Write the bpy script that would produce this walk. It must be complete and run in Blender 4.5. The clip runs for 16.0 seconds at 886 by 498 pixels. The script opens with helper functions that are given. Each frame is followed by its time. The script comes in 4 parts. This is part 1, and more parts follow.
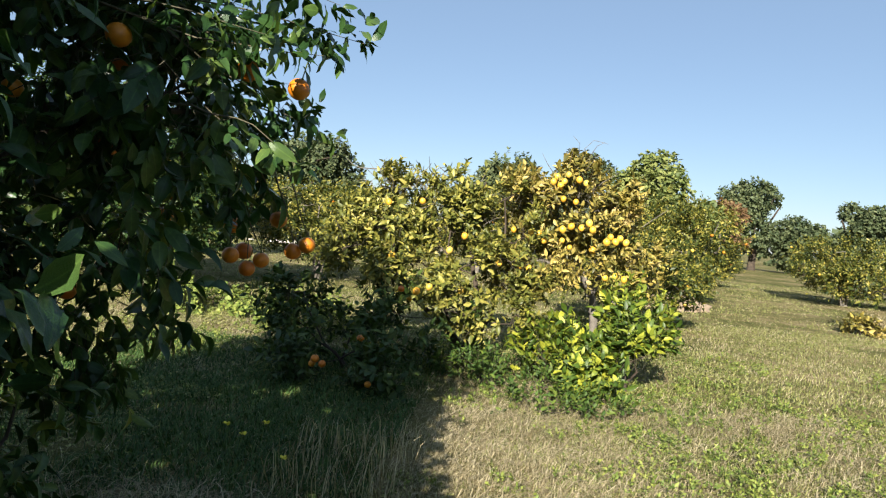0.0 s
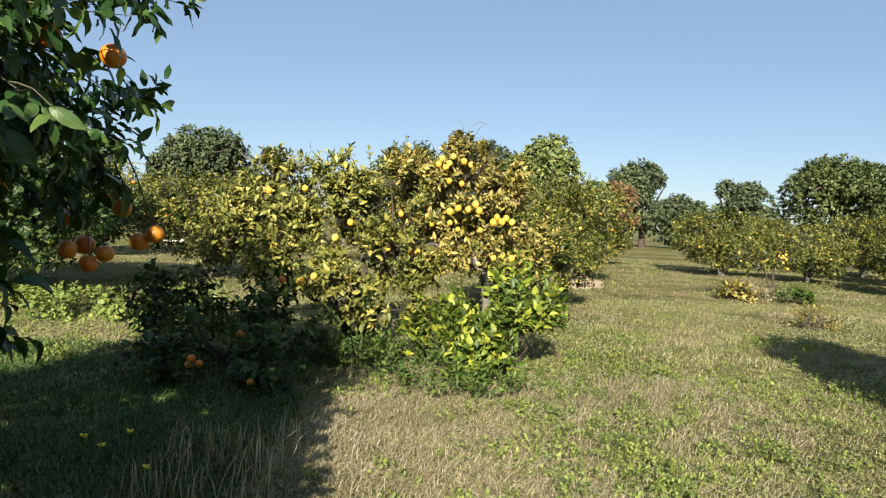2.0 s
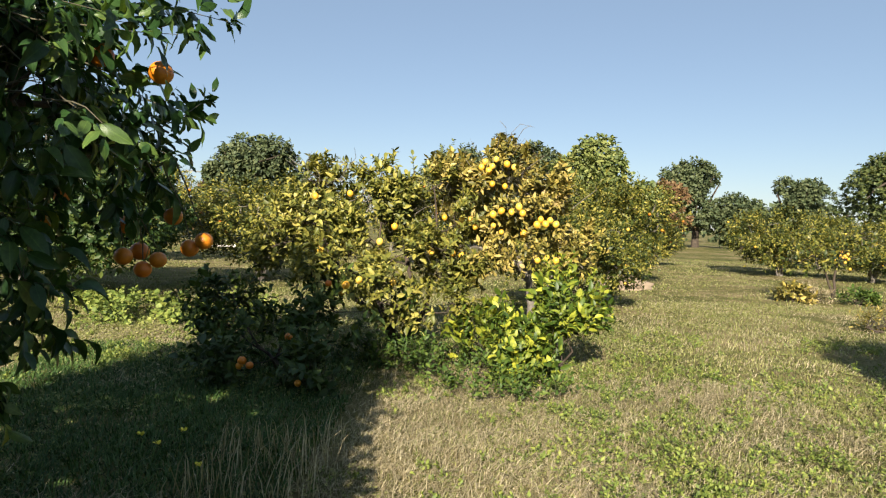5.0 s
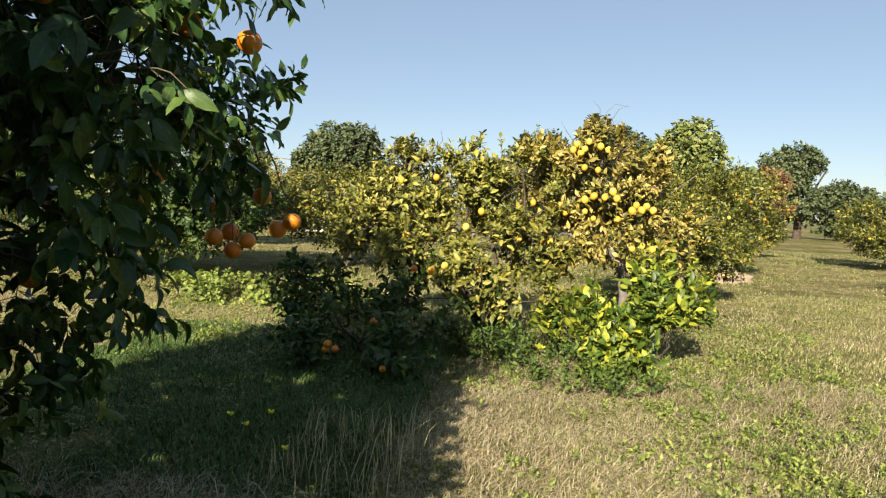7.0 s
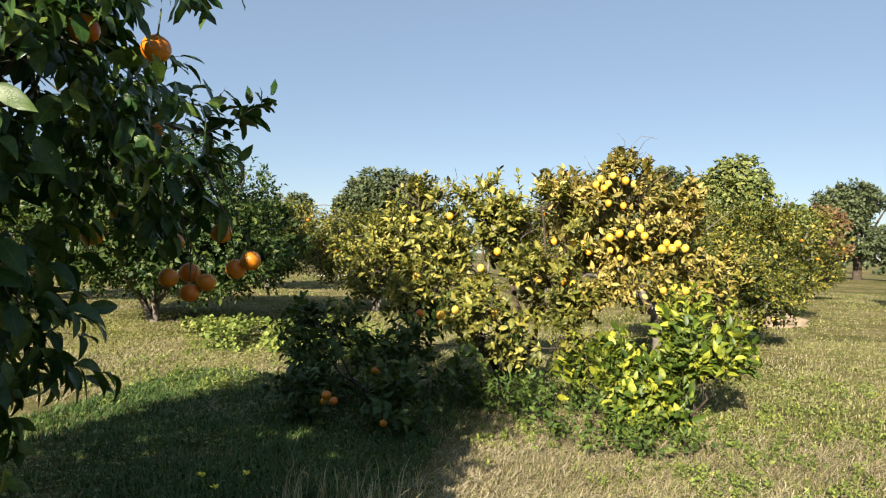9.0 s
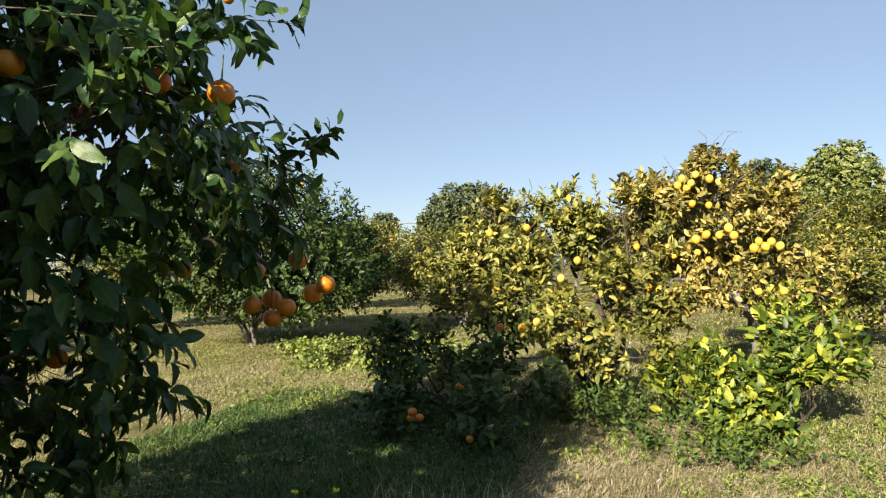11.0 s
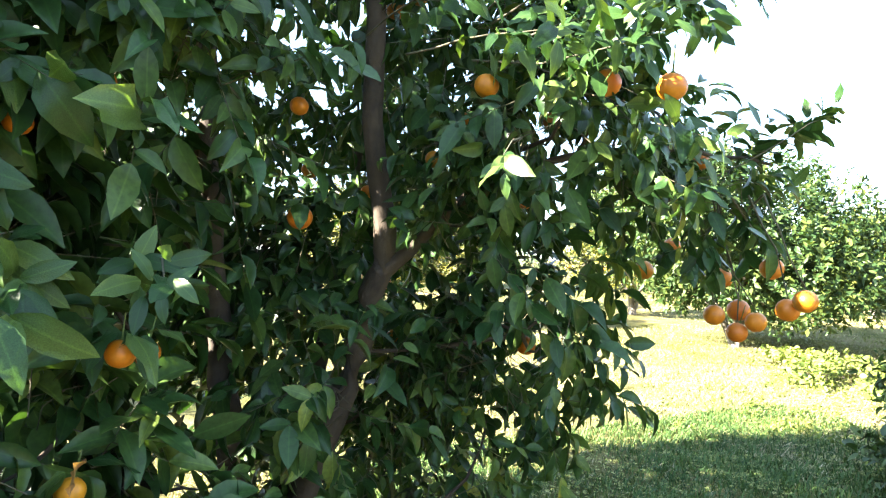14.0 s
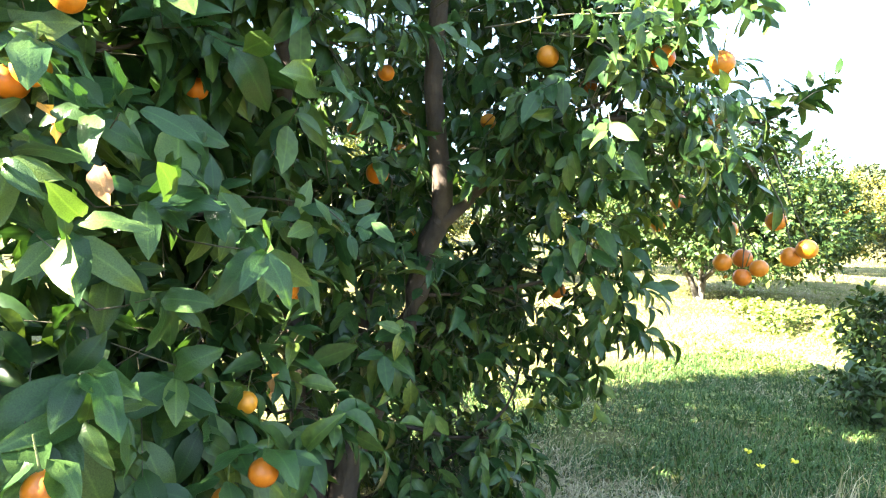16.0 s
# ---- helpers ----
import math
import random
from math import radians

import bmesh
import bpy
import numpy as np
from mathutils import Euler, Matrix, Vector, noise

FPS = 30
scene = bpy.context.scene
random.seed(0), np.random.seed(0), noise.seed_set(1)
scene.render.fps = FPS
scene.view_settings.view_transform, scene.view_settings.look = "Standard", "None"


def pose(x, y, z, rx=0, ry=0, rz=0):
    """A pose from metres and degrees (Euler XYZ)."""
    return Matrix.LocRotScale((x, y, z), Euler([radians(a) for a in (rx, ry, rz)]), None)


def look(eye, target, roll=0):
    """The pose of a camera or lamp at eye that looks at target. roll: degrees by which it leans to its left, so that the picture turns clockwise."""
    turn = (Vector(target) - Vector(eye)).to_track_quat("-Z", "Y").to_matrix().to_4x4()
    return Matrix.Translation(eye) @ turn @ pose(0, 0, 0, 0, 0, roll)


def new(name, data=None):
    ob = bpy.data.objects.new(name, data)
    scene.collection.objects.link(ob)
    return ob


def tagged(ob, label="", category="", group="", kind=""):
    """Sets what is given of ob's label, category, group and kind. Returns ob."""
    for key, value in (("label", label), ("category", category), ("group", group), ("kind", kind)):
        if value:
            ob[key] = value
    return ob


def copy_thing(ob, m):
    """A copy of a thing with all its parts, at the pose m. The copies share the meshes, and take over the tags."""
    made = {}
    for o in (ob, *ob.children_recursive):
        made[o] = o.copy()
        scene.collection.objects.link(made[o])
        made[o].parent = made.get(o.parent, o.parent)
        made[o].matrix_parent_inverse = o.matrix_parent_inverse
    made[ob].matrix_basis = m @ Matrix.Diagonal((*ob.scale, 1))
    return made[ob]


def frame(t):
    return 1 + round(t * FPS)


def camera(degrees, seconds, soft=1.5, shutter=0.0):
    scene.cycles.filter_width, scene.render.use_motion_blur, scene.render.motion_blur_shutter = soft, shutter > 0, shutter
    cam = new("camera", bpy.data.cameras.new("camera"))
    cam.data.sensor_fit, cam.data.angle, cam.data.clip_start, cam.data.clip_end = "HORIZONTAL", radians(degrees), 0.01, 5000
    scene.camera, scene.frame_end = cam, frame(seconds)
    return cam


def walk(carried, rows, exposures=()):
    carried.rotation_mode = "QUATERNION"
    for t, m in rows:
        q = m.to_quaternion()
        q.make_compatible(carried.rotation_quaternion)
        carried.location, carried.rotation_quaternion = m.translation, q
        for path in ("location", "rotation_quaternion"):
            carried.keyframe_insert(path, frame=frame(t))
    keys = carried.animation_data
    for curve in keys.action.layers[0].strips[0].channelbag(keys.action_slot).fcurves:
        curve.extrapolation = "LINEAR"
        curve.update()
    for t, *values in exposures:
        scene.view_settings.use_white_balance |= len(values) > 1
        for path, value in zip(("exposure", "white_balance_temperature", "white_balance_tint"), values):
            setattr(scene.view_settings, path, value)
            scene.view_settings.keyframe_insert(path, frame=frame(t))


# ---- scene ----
cam = camera(70.2, 16.0, 1.2)
PATH = [
    (0, (-0.18, 0.485, 1.555), (-0.417, 2.47, 1.48), 4.8),
    (0.5, (-0.085, 0.53, 1.515), (-0.116, 2.527, 1.409), 3.9),
    (1, (-0.011, 0.586, 1.5), (0.084, 2.58, 1.38), 3.0),
    (1.5, (0.013, 0.609, 1.505), (0.079, 2.606, 1.405), 2.8),
    (2, (0.022, 0.609, 1.508), (0.08, 2.606, 1.421), 2.3),
    (2.5, (0.029, 0.598, 1.512), (0.038, 2.597, 1.444), 1.4),
    (3, (0.036, 0.581, 1.521), (0.006, 2.58, 1.488), 1.1),
    (3.5, (0.043, 0.575, 1.523), (0.003, 2.573, 1.46), 0.8),
    (6, (0.08, 0.6, 1.494), (-0.105, 2.589, 1.389), 2.1),
    (6.5, (0.051, 0.65, 1.478), (-0.252, 2.623, 1.352), 0.8),
    (7, (-0.007, 0.771, 1.486), (-0.355, 2.736, 1.355), 2.0),
    (7.5, (-0.025, 0.915, 1.469), (-0.296, 2.896, 1.403), 1.5),
    (8, (0.046, 1.069, 1.449), (-0.334, 3.031, 1.368), 2.3),
    (8.5, (0.145, 1.201, 1.451), (-0.314, 3.147, 1.438), 1.9),
    (11, (0.3, 1.232, 1.465), (-0.451, 3.085, 1.514), -1.9),
    (11.5, (0.267, 1.211, 1.473), (-0.82, 2.89, 1.494), -2.5),
    (12, (0.172, 1.309, 1.469), (-1.083, 2.866, 1.474), -2.3),
    (12.5, (0.058, 1.444, 1.52), (-1.434, 2.769, 1.652), -3.9),
    (13, (0.057, 1.439, 1.554), (-1.6, 2.555, 1.645), -2.6),
    (13.5, (0.143, 1.435, 1.55), (-1.601, 2.411, 1.607), 0.6),
    (14, (0.272, 1.448, 1.525), (-1.534, 2.306, 1.55), 1.4),
    (14.5, (0.347, 1.412, 1.529), (-1.442, 2.306, 1.498), 3.4),
    (15, (0.335, 1.28, 1.522), (-1.441, 2.197, 1.487), 2.4),
    (15.5, (0.319, 1.088, 1.514), (-1.461, 2.0, 1.479), 1.2),
    (16, (0.34, 0.976, 1.494), (-1.404, 1.95, 1.389), 1.5),
]
EXPOSURES = [(0, 1.42, 6480, 10), (1, 1.3, 6450, 10), (3.5, 1.3, 6700, 10), (6, 1.38, 7000, 12), (7, 1.42, 7100, 12), (8.5, 1.42, 6950, 12), (11, 1.46, 6950, 13), (12, 1.68, 7000, 14),
             (12.5, 2.5, 6850, 17), (13, 3.1, 6650, 18), (13.5, 3.65, 6650, 14), (14.5, 4.1, 6700, 11), (16, 4.38, 6750, 11)]
walk(cam, [(t, look(eye, target, roll)) for t, eye, target, roll in PATH], EXPOSURES)

# ---- light ----
SUN_UP, SUN_TURN = radians(27.5), math.pi + 0.12      # the sun stands low behind the walker
world = bpy.data.worlds.new("world")
scene.world = world
world.use_nodes = True
wn = world.node_tree.nodes
sky = wn.new("ShaderNodeTexSky")
sky.sky_type, sky.sun_disc = "NISHITA", False
sky.sun_elevation, sky.sun_rotation = SUN_UP, SUN_TURN
sky.altitude, sky.air_density, sky.dust_density, sky.ozone_density = 500, 0.95, 0.5, 1.8
wn["Background"].inputs["Strength"].default_value = 0.053
veil = wn.new("ShaderNodeMix")                          # thin even haze over the clear sky
veil.data_type = "RGBA"
veil.inputs[0].default_value, veil.inputs[7].default_value = 0.45, (2.9, 4.1, 5.7, 1)
world.node_tree.links.new(sky.outputs["Color"], veil.inputs[6])
world.node_tree.links.new(veil.outputs[2], wn["Background"].inputs["Color"])
sun = new("sun", bpy.data.lights.new("sun", "SUN"))
sun.data.energy, sun.data.angle, sun.data.color = 5.0, radians(0.55), (1.0, 0.93, 0.8)
sun.matrix_world = look((-1.2, -10, 5.24), (0, 0, 0))


# ---- materials ----
def nodes_of(name):
    m = bpy.data.materials.new(name)
    m.use_nodes = True
    t = m.node_tree
    return m, t, t.nodes["Principled BSDF"], t.nodes["Material Output"]


def ramp(t, stops, fac):
    r = t.nodes.new("ShaderNodeValToRGB")
    e = r.color_ramp.elements
    while len(e) < len(stops):
        e.new(0.5)
    for el, (p, c) in zip(e, stops):
        el.position, el.color = p, (*c, 1)
    t.links.new(fac, r.inputs["Fac"])
    return r.outputs["Color"]


def math_node(t, op, a, b):
    n = t.nodes.new("ShaderNodeMath")
    n.operation = op
    for i, v in enumerate((a, b)):
        if isinstance(v, (int, float)):
            n.inputs[i].default_value = v
        else:
            t.links.new(v, n.inputs[i])
    return n.outputs[0]


def noise_node(t, scale, detail=4, rough=0.55, space="Object"):
    c = t.nodes.new("ShaderNodeTexCoord")
    n = t.nodes.new("ShaderNodeTexNoise")
    n.inputs["Scale"].default_value, n.inputs["Detail"].default_value = scale, detail
    n.inputs["Roughness"].default_value = rough
    t.links.new(c.outputs[space], n.inputs["Vector"])
    return n.outputs["Fac"]


def bump(t, bsdf, height, strength, distance):
    b = t.nodes.new("ShaderNodeBump")
    b.inputs["Strength"].default_value, b.inputs["Distance"].default_value = strength, distance
    t.links.new(height, b.inputs["Height"])
    t.links.new(b.outputs["Normal"], bsdf.inputs["Normal"])


def mixed(t, a, b, fac, kind="MIX"):
    m = t.nodes.new("ShaderNodeMix")
    m.data_type, m.blend_type = "RGBA", kind
    for i, v in ((0, fac), (6, a), (7, b)):
        if isinstance(v, (int, float)):
            m.inputs[i].default_value = v
        elif isinstance(v, tuple):
            m.inputs[i].default_value = (*v, 1)
        else:
            t.links.new(v, m.inputs[i])
    return m.outputs[2]


def leaf_material(name, stops, gloss=0.42, through_light=0.3, patch=0.9, sheen=0.3):
    """Leaves that differ one by one and from spray to spray; light passes partly through them."""
    m, t, p, out = nodes_of(name)
    g, o = t.nodes.new("ShaderNodeNewGeometry"), t.nodes.new("ShaderNodeObjectInfo")
    each = math_node(t, "FRACT", math_node(t, "ADD", g.outputs["Random Per Island"], o.outputs["Random"]), 0)
    spray = noise_node(t, patch, 2)
    fac = math_node(t, "ADD", math_node(t, "MULTIPLY", each, 0.7), math_node(t, "MULTIPLY", math_node(t, "SUBTRACT", spray, 0.3), 0.75))
    col = ramp(t, stops, fac)
    fine = noise_node(t, 60, 3)
    col = mixed(t, col, ramp(t, [(0.3, (0.7, 0.7, 0.7)), (0.7, (1.15, 1.15, 1.1))], fine), 1.0, "MULTIPLY")
    uv, split = t.nodes.new("ShaderNodeUVMap"), t.nodes.new("ShaderNodeSeparateXYZ")
    t.links.new(uv.outputs["UV"], split.inputs[0])
    across = math_node(t, "ABSOLUTE", math_node(t, "SUBTRACT", split.outputs[1], 1.0), 0)
    rib = ramp(t, [(0.0, (1.5, 1.45, 1.3)), (0.05, (1.0, 1.0, 1.0)), (1.0, (1.0, 1.0, 1.0))], across)
    col = mixed(t, col, rib, 1.0, "MULTIPLY")
    t.links.new(col, p.inputs["Base Color"])
    p.inputs["Roughness"].default_value = gloss
    p.inputs["Specular IOR Level"].default_value = sheen
    bump(t, p, noise_node(t, 34, 2), 0.22, 0.004)
    tr, mx = t.nodes.new("ShaderNodeBsdfTranslucent"), t.nodes.new("ShaderNodeMixShader")
    t.links.new(mixed(t, col, (1.1, 1.25, 0.45), 1.0, "MULTIPLY"), tr.inputs["Color"])
    mx.inputs[0].default_value = through_light
    t.links.new(p.outputs[0], mx.inputs[1])
    t.links.new(tr.outputs[0], mx.inputs[2])
    t.links.new(mx.outputs[0], out.inputs["Surface"])
    return m


LEAF_ORANGE = leaf_material("orange_leaf", [(0.0, (0.015, 0.042, 0.014)), (0.5, (0.034, 0.08, 0.023)), (0.82, (0.085, 0.138, 0.034)), (0.93, (0.2, 0.24, 0.05)), (1.0, (0.46, 0.39, 0.06))], 0.34, 0.2, 0.9, 0.29)
LEAF_WITHERED = leaf_material("withered_leaf", [(0.0, (0.22, 0.1, 0.04)), (0.5, (0.34, 0.18, 0.08)), (1.0, (0.46, 0.28, 0.13))], 0.6, 0.15, 3.0, 0.2)
LEAF_LEMON = leaf_material("lemon_leaf", [(0.0, (0.04, 0.055, 0.014)), (0.44, (0.12, 0.13, 0.026)), (0.72, (0.26, 0.24, 0.05)), (0.9, (0.37, 0.325, 0.085)), (1.0, (0.5, 0.42, 0.19))], 0.45, 0.12, 1.6)
LEAF_YELLOWING = leaf_material("yellowing_leaf", [(0.0, (0.05, 0.055, 0.018)), (0.42, (0.16, 0.142, 0.03)), (0.68, (0.33, 0.26, 0.065)), (0.88, (0.46, 0.35, 0.115)), (1.0, (0.57, 0.44, 0.24))], 0.45, 0.12, 1.8)
LEAF_SUCKER = leaf_material("young_leaf", [(0.0, (0.022, 0.05, 0.01)), (0.4, (0.07, 0.115, 0.015)), (0.68, (0.21, 0.245, 0.03)), (1.0, (0.47, 0.45, 0.05))], 0.45, 0.2, 2.0)
LEAF_DARK = leaf_material("dark_shrub_leaf", [(0.0, (0.018, 0.04, 0.011)), (0.5, (0.04, 0.074, 0.016)), (1.0, (0.1, 0.135, 0.026))], 0.5, 0.12)
LEAF_CREEPER = leaf_material("creeper_leaf", [(0.0, (0.03, 0.065, 0.014)), (0.5, (0.06, 0.11, 0.02)), (1.0, (0.16, 0.2, 0.035))], 0.55, 0.2, 1.6)
LEAF_ROW = leaf_material("orchard_leaf", [(0.0, (0.016, 0.032, 0.009)), (0.36, (0.05, 0.068, 0.013)), (0.66, (0.18, 0.175, 0.032)), (1.0, (0.46, 0.37, 0.08))], 0.45, 0.14, 0.8)
LEAF_BROAD = leaf_material("broad_orchard_leaf", [(0.0, (0.017, 0.045, 0.014)), (0.5, (0.036, 0.072, 0.019)), (0.85, (0.085, 0.115, 0.025)), (1.0, (0.18, 0.19, 0.035))], 0.5, 0.22)
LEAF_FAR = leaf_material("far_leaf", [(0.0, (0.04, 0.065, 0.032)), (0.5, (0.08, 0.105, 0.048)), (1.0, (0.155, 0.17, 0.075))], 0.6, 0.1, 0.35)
LEAF_MANGO = leaf_material("dense_leaf", [(0.0, (0.045, 0.075, 0.024)), (0.5, (0.14, 0.17, 0.05)), (1.0, (0.3, 0.31, 0.1))], 0.5, 0.1, 0.5)
LEAF_OLIVE = leaf_material("olive_leaf", [(0.0, (0.03, 0.05, 0.018)), (0.5, (0.07, 0.095, 0.028)), (1.0, (0.16, 0.17, 0.05))], 0.55, 0.1, 0.6)
LEAF_RED = leaf_material("reddish_leaf", [(0.0, (0.1, 0.06, 0.035)), (0.5, (0.18, 0.1, 0.05)), (1.0, (0.24, 0.17, 0.07))], 0.6, 0.2, 0.5)
LEAF_WEED = leaf_material("weed_leaf", [(0.0, (0.06, 0.1, 0.022)), (0.5, (0.15, 0.2, 0.042)), (1.0, (0.32, 0.34, 0.08))], 0.6, 0.15, 1.2)
LEAF_CLOVER = leaf_material("clover_leaf", [(0.0, (0.14, 0.17, 0.045)), (0.5, (0.28, 0.29, 0.095)), (1.0, (0.46, 0.43, 0.18))], 0.6, 0.3, 1.0)
GRASS_DRY = leaf_material("dry_grass", [(0.0, (0.2, 0.15, 0.08)), (0.5, (0.4, 0.335, 0.215)), (1.0, (0.64, 0.56, 0.4))], 0.65, 0.25, 0.8)
GRASS_GREEN = leaf_material("green_grass", [(0.0, (0.085, 0.11, 0.034)), (0.5, (0.205, 0.22, 0.075)), (1.0, (0.39, 0.375, 0.15))], 0.55, 0.22, 0.8)

# lush grass, its green set darker to deepen the tree's shade
GRASS_LUSH_SHADE = leaf_material("lush_grass", [(0.0, (0.022, 0.055, 0.013)), (0.5, (0.052, 0.11, 0.024)), (1.0, (0.13, 0.19, 0.05))], 0.6, 0.15, 1.2)


def bark_material(name, dark, light):
    m, t, p, out = nodes_of(name)
    n = noise_node(t, 9, 6, 0.65)
    col = ramp(t, [(0.3, dark), (0.7, light)], n)
    spots = ramp(t, [(0.62, (1, 1, 1)), (0.7, (1.5, 1.5, 1.45))], noise_node(t, 4, 3))
    t.links.new(mixed(t, col, spots, 1.0, "MULTIPLY"), p.inputs["Base Color"])
    p.inputs["Roughness"].default_value = 0.85
    bump(t, p, noise_node(t, 40, 6, 0.7), 0.6, 0.01)
    return m


BARK = bark_material("bark", (0.026, 0.019, 0.013), (0.075, 0.054, 0.037))
BARK_GREY = bark_material("grey_bark", (0.08, 0.07, 0.058), (0.22, 0.195, 0.165))
TWIG = bark_material("twig", (0.04, 0.04, 0.02), (0.12, 0.105, 0.065))


def fruit_material(name, stops):
    m, t, p, out = nodes_of(name)
    o = t.nodes.new("ShaderNodeObjectInfo")
    col = ramp(t, stops, o.outputs["Random"])
    blot = ramp(t, [(0.35, (0.82, 0.8, 0.8)), (0.65, (1.08, 1.08, 1.0))], noise_node(t, 30, 3))
    t.links.new(mixed(t, col, blot, 1.0, "MULTIPLY"), p.inputs["Base Color"])
    p.inputs["Roughness"].default_value = 0.42
    bump(t, p, noise_node(t, 320, 2), 0.35, 0.001)
    return m


PEEL_ORANGE = fruit_material("orange_peel", [(0.0, (0.5, 0.13, 0.008)), (0.6, (0.58, 0.19, 0.01)), (1.0, (0.62, 0.26, 0.016))])
PEEL_LEMON = fruit_material("lemon_peel", [(0.0, (0.68, 0.34, 0.03)), (0.5, (0.72, 0.42, 0.05)), (1.0, (0.74, 0.5, 0.09))])
CALYX = bark_material("calyx", (0.06, 0.09, 0.02), (0.14, 0.17, 0.05))


def ground_material():
    m, t, p, out = nodes_of("orchard_ground")
    big, mid, fine = noise_node(t, 0.35, 4), noise_node(t, 2.2, 5, 0.65), noise_node(t, 28, 5, 0.7)
    f = math_node(t, "ADD", math_node(t, "MULTIPLY", big, 0.5), math_node(t, "MULTIPLY", mid, 0.5))
    col = ramp(t, [(0.36, (0.055, 0.07, 0.02)), (0.45, (0.11, 0.11, 0.036)), (0.54, (0.18, 0.155, 0.07)), (0.64, (0.29, 0.225, 0.135))], f)
    col = mixed(t, col, ramp(t, [(0.3, (0.5, 0.5, 0.48)), (0.62, (1.2, 1.2, 1.15))], fine), 1.0, "MULTIPLY")
    t.links.new(col, p.inputs["Base Color"])
    p.inputs["Roughness"].default_value = 0.95
    p.inputs["Specular IOR Level"].default_value = 0.1
    bump(t, p, math_node(t, "ADD", fine, math_node(t, "MULTIPLY", mid, 1.5)), 0.8, 0.05)
    return m


GROUND = ground_material()


def plain_material(name, dark, light, rough=0.7, scale=12):
    m, t, p, out = nodes_of(name)
    t.links.new(ramp(t, [(0.3, dark), (0.7, light)], noise_node(t, scale, 5)), p.inputs["Base Color"])
    p.inputs["Roughness"].default_value = rough
    bump(t, p, noise_node(t, scale * 3, 5), 0.4, 0.01)
    return m


PETAL = plain_material("yellow_petal", (0.72, 0.6, 0.02), (0.85, 0.75, 0.05), 0.5, 60)
STEM = plain_material("green_stem", (0.1, 0.18, 0.03), (0.2, 0.28, 0.06), 0.6, 40)
STONE = plain_material("pale_rubble", (0.35, 0.32, 0.27), (0.6, 0.57, 0.5), 0.9, 5)
LIT_MOUND = plain_material("lit_ground_mound", (0.16, 0.12, 0.08), (0.3, 0.23, 0.16), 0.95, 4)


# ---- mesh tools ----
def part(name, mesh, material, parent, label=""):
    """One mesh object under a thing or a part; a bmesh or a mesh."""
    if isinstance(mesh, bmesh.types.BMesh):
        me = bpy.data.meshes.new(name)
        mesh.to_mesh(me)
        mesh.free()
        mesh = me
    if not mesh.materials:
        mesh.materials.append(material)
    ob = new(name, mesh)
    ob.parent = parent
    return tagged(ob, label)


def thing(name, x, y, z, label, category, group="", kind=""):
    ob = new(name)
    ob.empty_display_size = 0.1
    ob.location = (x, y, z)
    return tagged(ob, label, category, group, kind)


def fast_mesh(name, verts, faces, smooth=False):
    """A mesh from an array of vertices and arrays of equal faces (n x 3 or n x 4)."""
    me = bpy.data.meshes.new(name)
    me.vertices.add(len(verts))
    me.vertices.foreach_set("co", np.asarray(verts, np.float32).ravel())
    loops = np.concatenate([np.asarray(f, np.int32).ravel() for f in faces])
    starts, at = [], 0
    for f in faces:
        n = f.shape[1]
        starts.append(at + n * np.arange(len(f)))
        at += n * len(f)
    starts = np.concatenate(starts).astype(np.int32)
    me.loops.add(len(loops))
    me.loops.foreach_set("vertex_index", loops)
    me.polygons.add(len(starts))
    me.polygons.foreach_set("loop_start", starts)
    if smooth:
        me.polygons.foreach_set("use_smooth", np.ones(len(starts), bool))
    me.update(calc_edges=True)
    return me


class Wood:
    """Tapered round branches, gathered into one mesh."""

    def __init__(self):
        self.v, self.f = [], []

    def tube(self, pts, radii, sides=7):
        pts = [Vector(p) for p in pts]
        start = len(self.v)
        for i, p in enumerate(pts):
            d = (pts[min(i + 1, len(pts) - 1)] - pts[max(i - 1, 0)])
            d = d.normalized() if d.length > 1e-6 else Vector((0, 0, 1))
            a = d.orthogonal().normalized() if abs(d.z) > 0.95 else Vector((0, 0, 1)).cross(d).normalized()
            b = d.cross(a)
            for k in range(sides):
                w = 2 * math.pi * k / sides
                self.v.append(p + (a * math.cos(w) + b * math.sin(w)) * radii[i])
        for i in range(len(pts) - 1):
            for k in range(sides):
                j = (k + 1) % sides
                self.f.append((start + i * sides + k, start + i * sides + j, start + (i + 1) * sides + j, start + (i + 1) * sides + k))

    def mesh(self, name):
        me = bpy.data.meshes.new(name)
        me.from_pydata([tuple(v) for v in self.v], [], self.f)
        me.polygons.foreach_set("use_smooth", np.ones(len(me.polygons), bool))
        return me


def bent(a, b, rng, wave=0.12, n=5, sag=0.0):
    """A crooked line from a to b."""
    a, b = np.array(a, float), np.array(b, float)
    size = np.linalg.norm(b - a)
    off = rng.normal(size=3) * wave * size
    out = []
    for i in range(n):
        s = i / (n - 1)
        p = a + (b - a) * s + off * math.sin(math.pi * s) + np.array([0, 0, -sag * size]) * math.sin(math.pi * s)
        if 0 < i < n - 1:
            p = p + rng.normal(size=3) * wave * 0.2 * size
        out.append(p)
    return out


